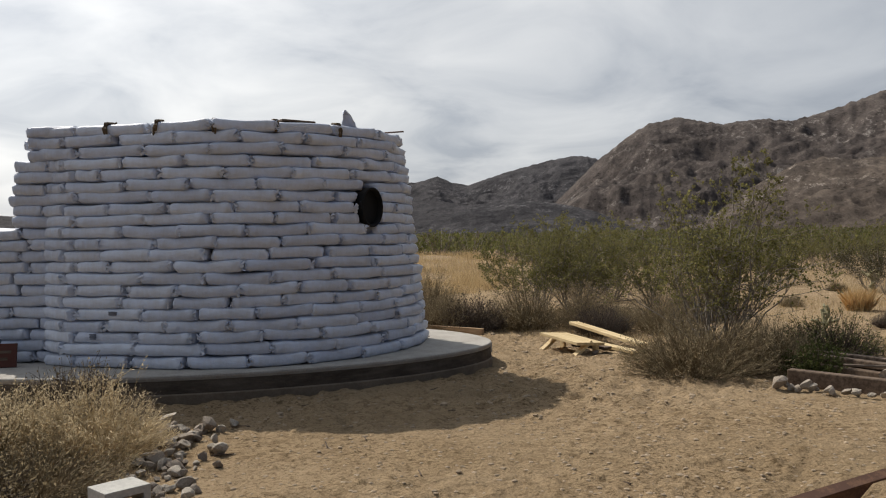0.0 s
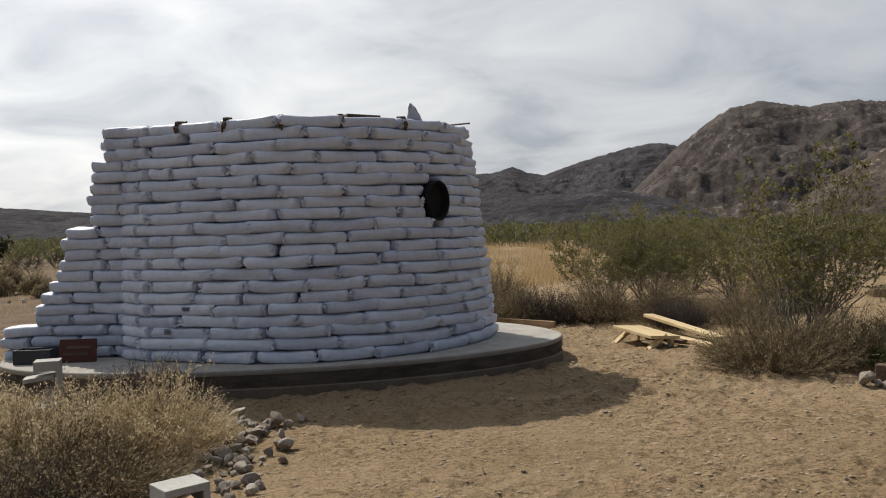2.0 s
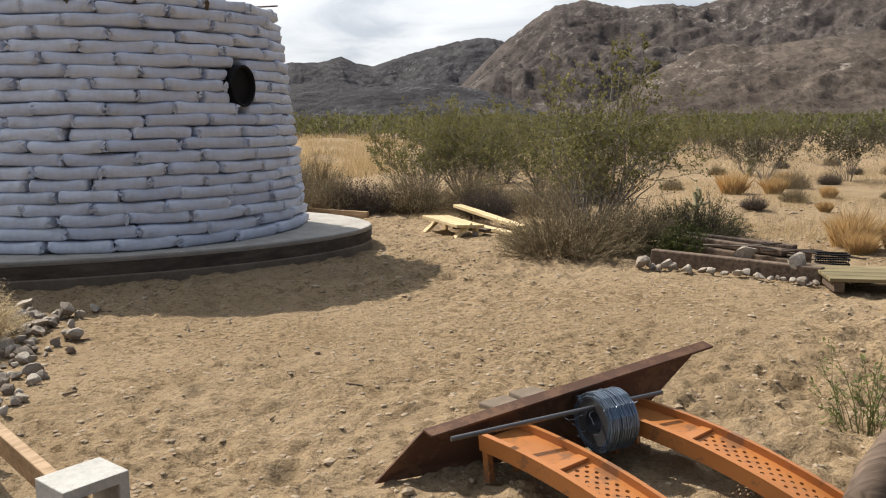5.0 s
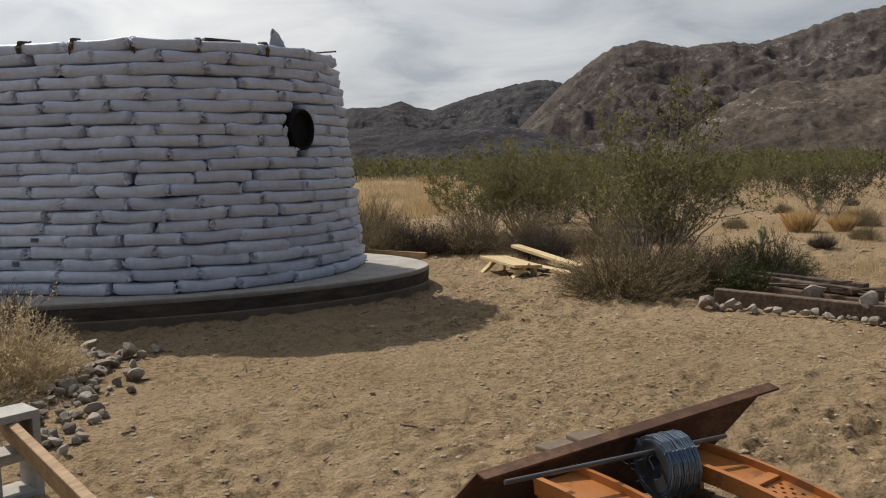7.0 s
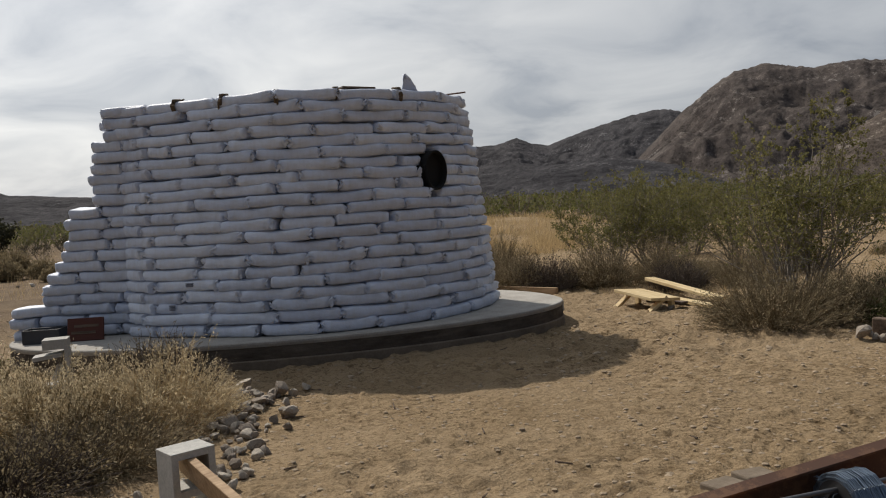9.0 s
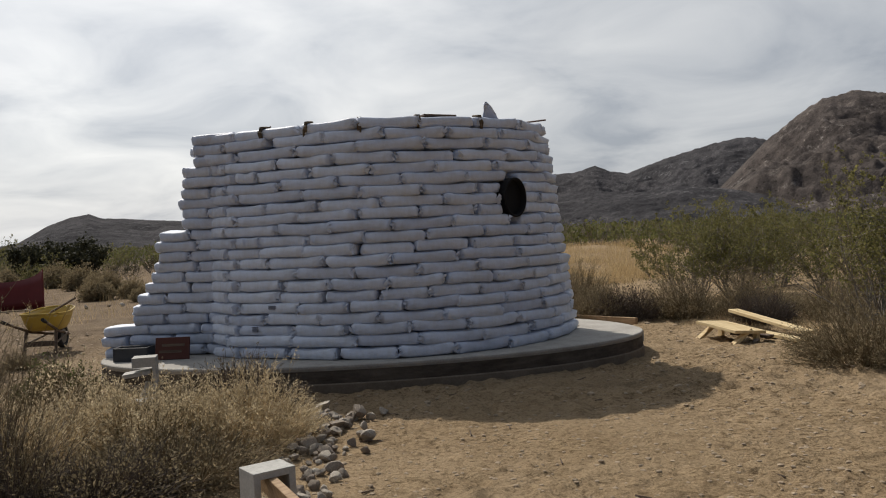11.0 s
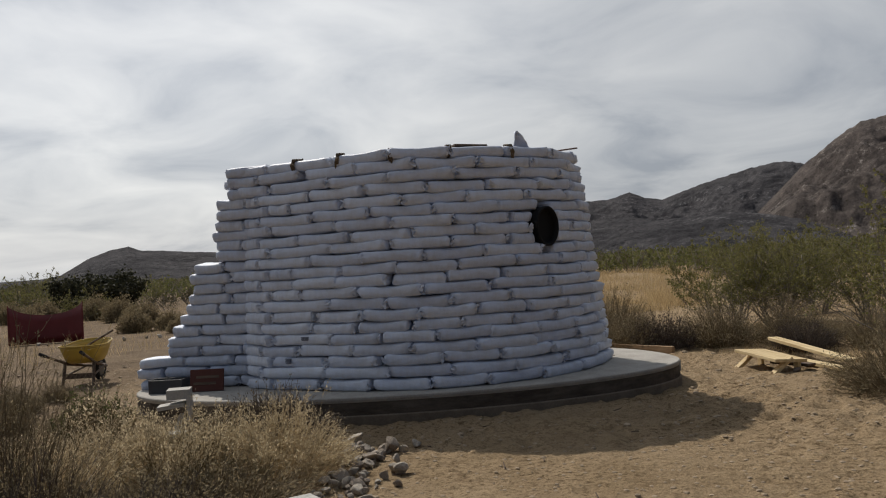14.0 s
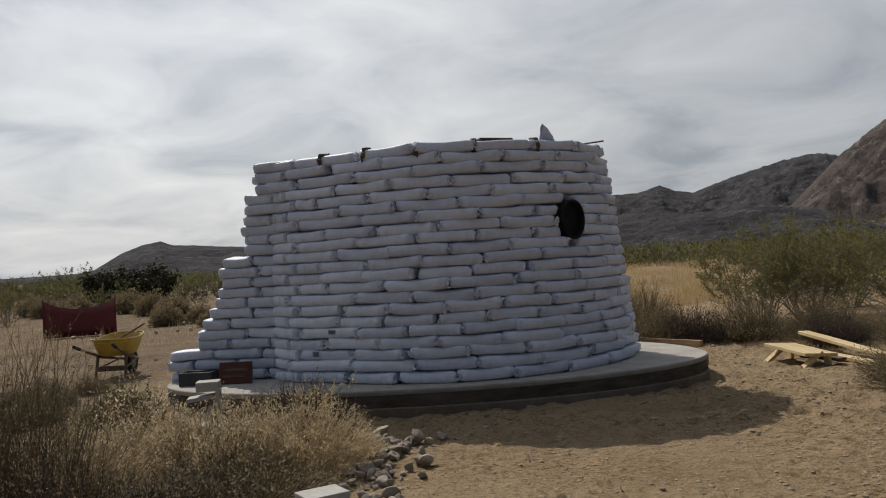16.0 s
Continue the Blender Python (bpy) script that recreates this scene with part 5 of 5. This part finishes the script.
tree = thing("desert_tree", ground_pose(-14.0, 38.2), "dark dense low desert tree", "tree")
random.seed(50)
wood, green = Geo(), Geo()
for k in range(11):
    g = 2 * math.pi * k / 11
    pts, d = wander(Vector((0, 0, -0.1)), Vector((math.cos(g) * 0.9, math.sin(g) * 0.9, 0.9)), 2.0, 6, 0.2)
    wood.tube(pts, 0.07, 0.02, 5)
    for q in range(14):
        c = pts[random.randint(1, 6)] + rand_dir() * 0.55
        c.z = min(c.z, 1.7)
        for w in range(95):
            green.leaf(c + rand_dir() * random.uniform(0.05, 0.45), rand_dir(), 0.13)
part("trunk", wood, STEM, tree)
part("crown", green, TREELEAF, tree)

# creosotes across the flats
rnd = random.Random(77)
FLAT = [creosote(60 + k, 1.85, 1.05, 14, 1.0, 0.029) for k in range(3)]
spots = []
while len(spots) < 80:
    az, r = radians(rnd.uniform(18, 60)), rnd.uniform(19, 46)
    if rnd.random() < 0.34:
        az, r = radians(rnd.uniform(-36, -12)), rnd.uniform(31, 60)
    x, y = r * math.sin(az), r * math.cos(az)
    if all((x - a) ** 2 + (y - b) ** 2 > 2.2 for a, b in spots):
        spots.append((x, y))
# bushes at negative x take the darker leaf colour
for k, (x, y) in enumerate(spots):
    shrub("creosote_bush", ground_pose(x, y, rnd.uniform(0, 360), rnd.uniform(0.75, 1.1)), FLAT[k % 3], (STEM, DARKLEAF if x < 0 else LEAF), "olive creosote bush on the open flat", "bush", "creosotes on the flats")

for k in range(16):
    az, r = radians(-28.5 + 0.46 * k + rnd.uniform(-0.2, 0.2)), rnd.uniform(46, 62)
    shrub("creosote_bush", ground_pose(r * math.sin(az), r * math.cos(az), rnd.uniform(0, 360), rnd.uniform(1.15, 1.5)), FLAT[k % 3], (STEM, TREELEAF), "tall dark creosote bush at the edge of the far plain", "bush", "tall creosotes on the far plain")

random.seed(91)
green, wood = Geo(), Geo()
for k in range(3000):
    az = radians(random.choice((random.uniform(6, 62), random.uniform(6, 62), random.uniform(-44, -6))))
    r = (38 if az > 0 else 46) * math.exp(random.random() * 2.3)
    x, y = r * math.sin(az), r * math.cos(az)
    h = random.uniform(1.1, 1.9)
    n = 46 if r < 90 else 24
    size = 0.16 if r < 90 else 0.34
    z0 = hills(x, y)
    for q in range(n):
        g, rr = random.uniform(0, 6.283), math.sqrt(random.random())
        p = Vector((x + math.cos(g) * rr * h * 0.65, y + math.sin(g) * rr * h * 0.65, z0 + h * random.uniform(0.30, 0.95) * (1.05 - 0.35 * rr)))
        green.leaf(p, rand_dir(0.4), size * random.uniform(0.5, 1.2), 0.5)
    for q in range(5):
        g = random.uniform(0, 6.283)
        wood.tube([Vector((x, y, z0 - 0.05)), Vector((x + math.cos(g) * h * 0.5, y + math.sin(g) * h * 0.5, z0 + h * 0.8))], 0.02, 0.01, 3)
tagged(part("far_scrub", green, FARLEAF), "olive-green creosote scrub to the foot of the mountains", "scrub", kind="stuff")
tagged(part("far_scrub_stems", wood, STEM), "grey stems of the far creosote scrub", "scrub", kind="stuff")


# ---- grasses ----
def blades(g, x, y, n, h, spread):
    z = hills(x, y)
    for _ in range(n):
        bx, by = x + random.gauss(0, spread), y + random.gauss(0, spread)
        d = Vector((random.gauss(0, 0.35), random.gauss(0, 0.35), 1)).normalized() * h * random.uniform(0.5, 1.2)
        w = Vector((random.gauss(0, 1), random.gauss(0, 1), 0)).normalized() * h * 0.014
        b = Vector((bx, by, z - 0.01))
        g.add((b - w, b + w, b + d * 0.6 + w * 0.6, b + d, b + d * 0.6 - w * 0.6), ((0, 1, 2, 3, 4),))


random.seed(101)
gold = Geo()
for k in range(1500):
    az, r = radians(random.uniform(12.0, 18.8)), 1 / random.uniform(1 / 62, 1 / 20)
    x, y = r * math.sin(az), r * math.cos(az)
    thick = noise.noise((x * 0.9, y * 0.6, 3))
    if thick > -0.12:
        blades(gold, x, y, 16, random.uniform(0.14, 0.3) + 0.35 * max(0.0, thick), 0.007 * r)
for k in range(3600):
    az, r = radians(random.uniform(19, 60)), 10.5 + 30 * random.random() ** 1.3
    x, y = r * math.sin(az), r * math.cos(az)
    if noise.noise((x * 0.35, y * 0.35, 7)) > -0.22 and not (x < 6.5 and y < 9.5):
        blades(gold, x, y, 12, 0.10 + 0.004 * r, 0.13)
for k in range(260):
    az, r = radians(random.uniform(-32, -12)), random.uniform(17, 45)
    blades(gold, r * math.sin(az), r * math.cos(az), 9, 0.3, 0.2)
tagged(part("dry_grass", gold, GOLD), "short golden dry grass over the desert flat", "grass", kind="stuff")
for x, y, s in ((10.62, 12.5, 0.44), (11.3, 12.2, 0.34), (7.5, 6.85, 0.44), (7.85, 6.5, 0.36), (7.3, 6.55, 0.26), (11.6, 11.2, 0.22), (9.9, 9.6, 0.16), (12.9, 13.6, 0.3)):
    g = Geo()
    for k in range(1500):
        turn, out = random.uniform(0, 6.283), random.random() ** 0.7
        root = Vector((x + math.cos(turn) * out * s * 0.45, y + math.sin(turn) * out * s * 0.45, hills(x, y) - 0.01))
        d = Vector((math.cos(turn) * out * 0.22 + random.gauss(0, 0.26), math.sin(turn) * out * 0.22 + random.gauss(0, 0.26), 1)).normalized() * s * random.uniform(0.45, 1.1)
        w = Vector((random.gauss(0, 1), random.gauss(0, 1), 0)).normalized() * 0.0022
        bend = Vector((d.x, d.y, -0.08 * s)) * 0.3
        g.add((root - w, root + w, root + d * 0.6 + w, root + d + bend, root + d * 0.6 - w), ((0, 1, 2, 3, 4),))
    tagged(part("grass_tuft", g, AMBER), "amber-coloured tuft of dry bunch grass", "grass", "amber grass tufts", "stuff")
straw = Geo()
for k in range(150):
    t = random.random()
    blades(straw, -0.95 + random.gauss(0, 0.25), 4.6 + 2.2 * t, 5, 0.08, 0.05)
tagged(part("straw_litter", straw, STRAW), "short dry straw between the stones", "grass", kind="stuff")

# ---- litter on the sand ----
random.seed(131)
for k in range(16):
    az, r = radians(random.uniform(-14, 42)), random.uniform(3.6, 8.5)
    x, y = r * math.sin(az), r * math.cos(az)
    if ((x - SX) / 3.2) ** 2 + ((y - SY) / 1.9) ** 2 < 1:
        continue
    g = Geo()
    pts, _ = wander(Vector((x, y, hills(x, y) + 0.008)), Vector((random.gauss(0, 1), random.gauss(0, 1), 0)), random.uniform(0.04, 0.16), 3, 0.15)
    g.tube(pts, 0.006, 0.004, 5, True)
    tagged(part("twig", g, OLDWOOD), "small broken brown twig lying on the sand", "twig", "twigs on the sand")
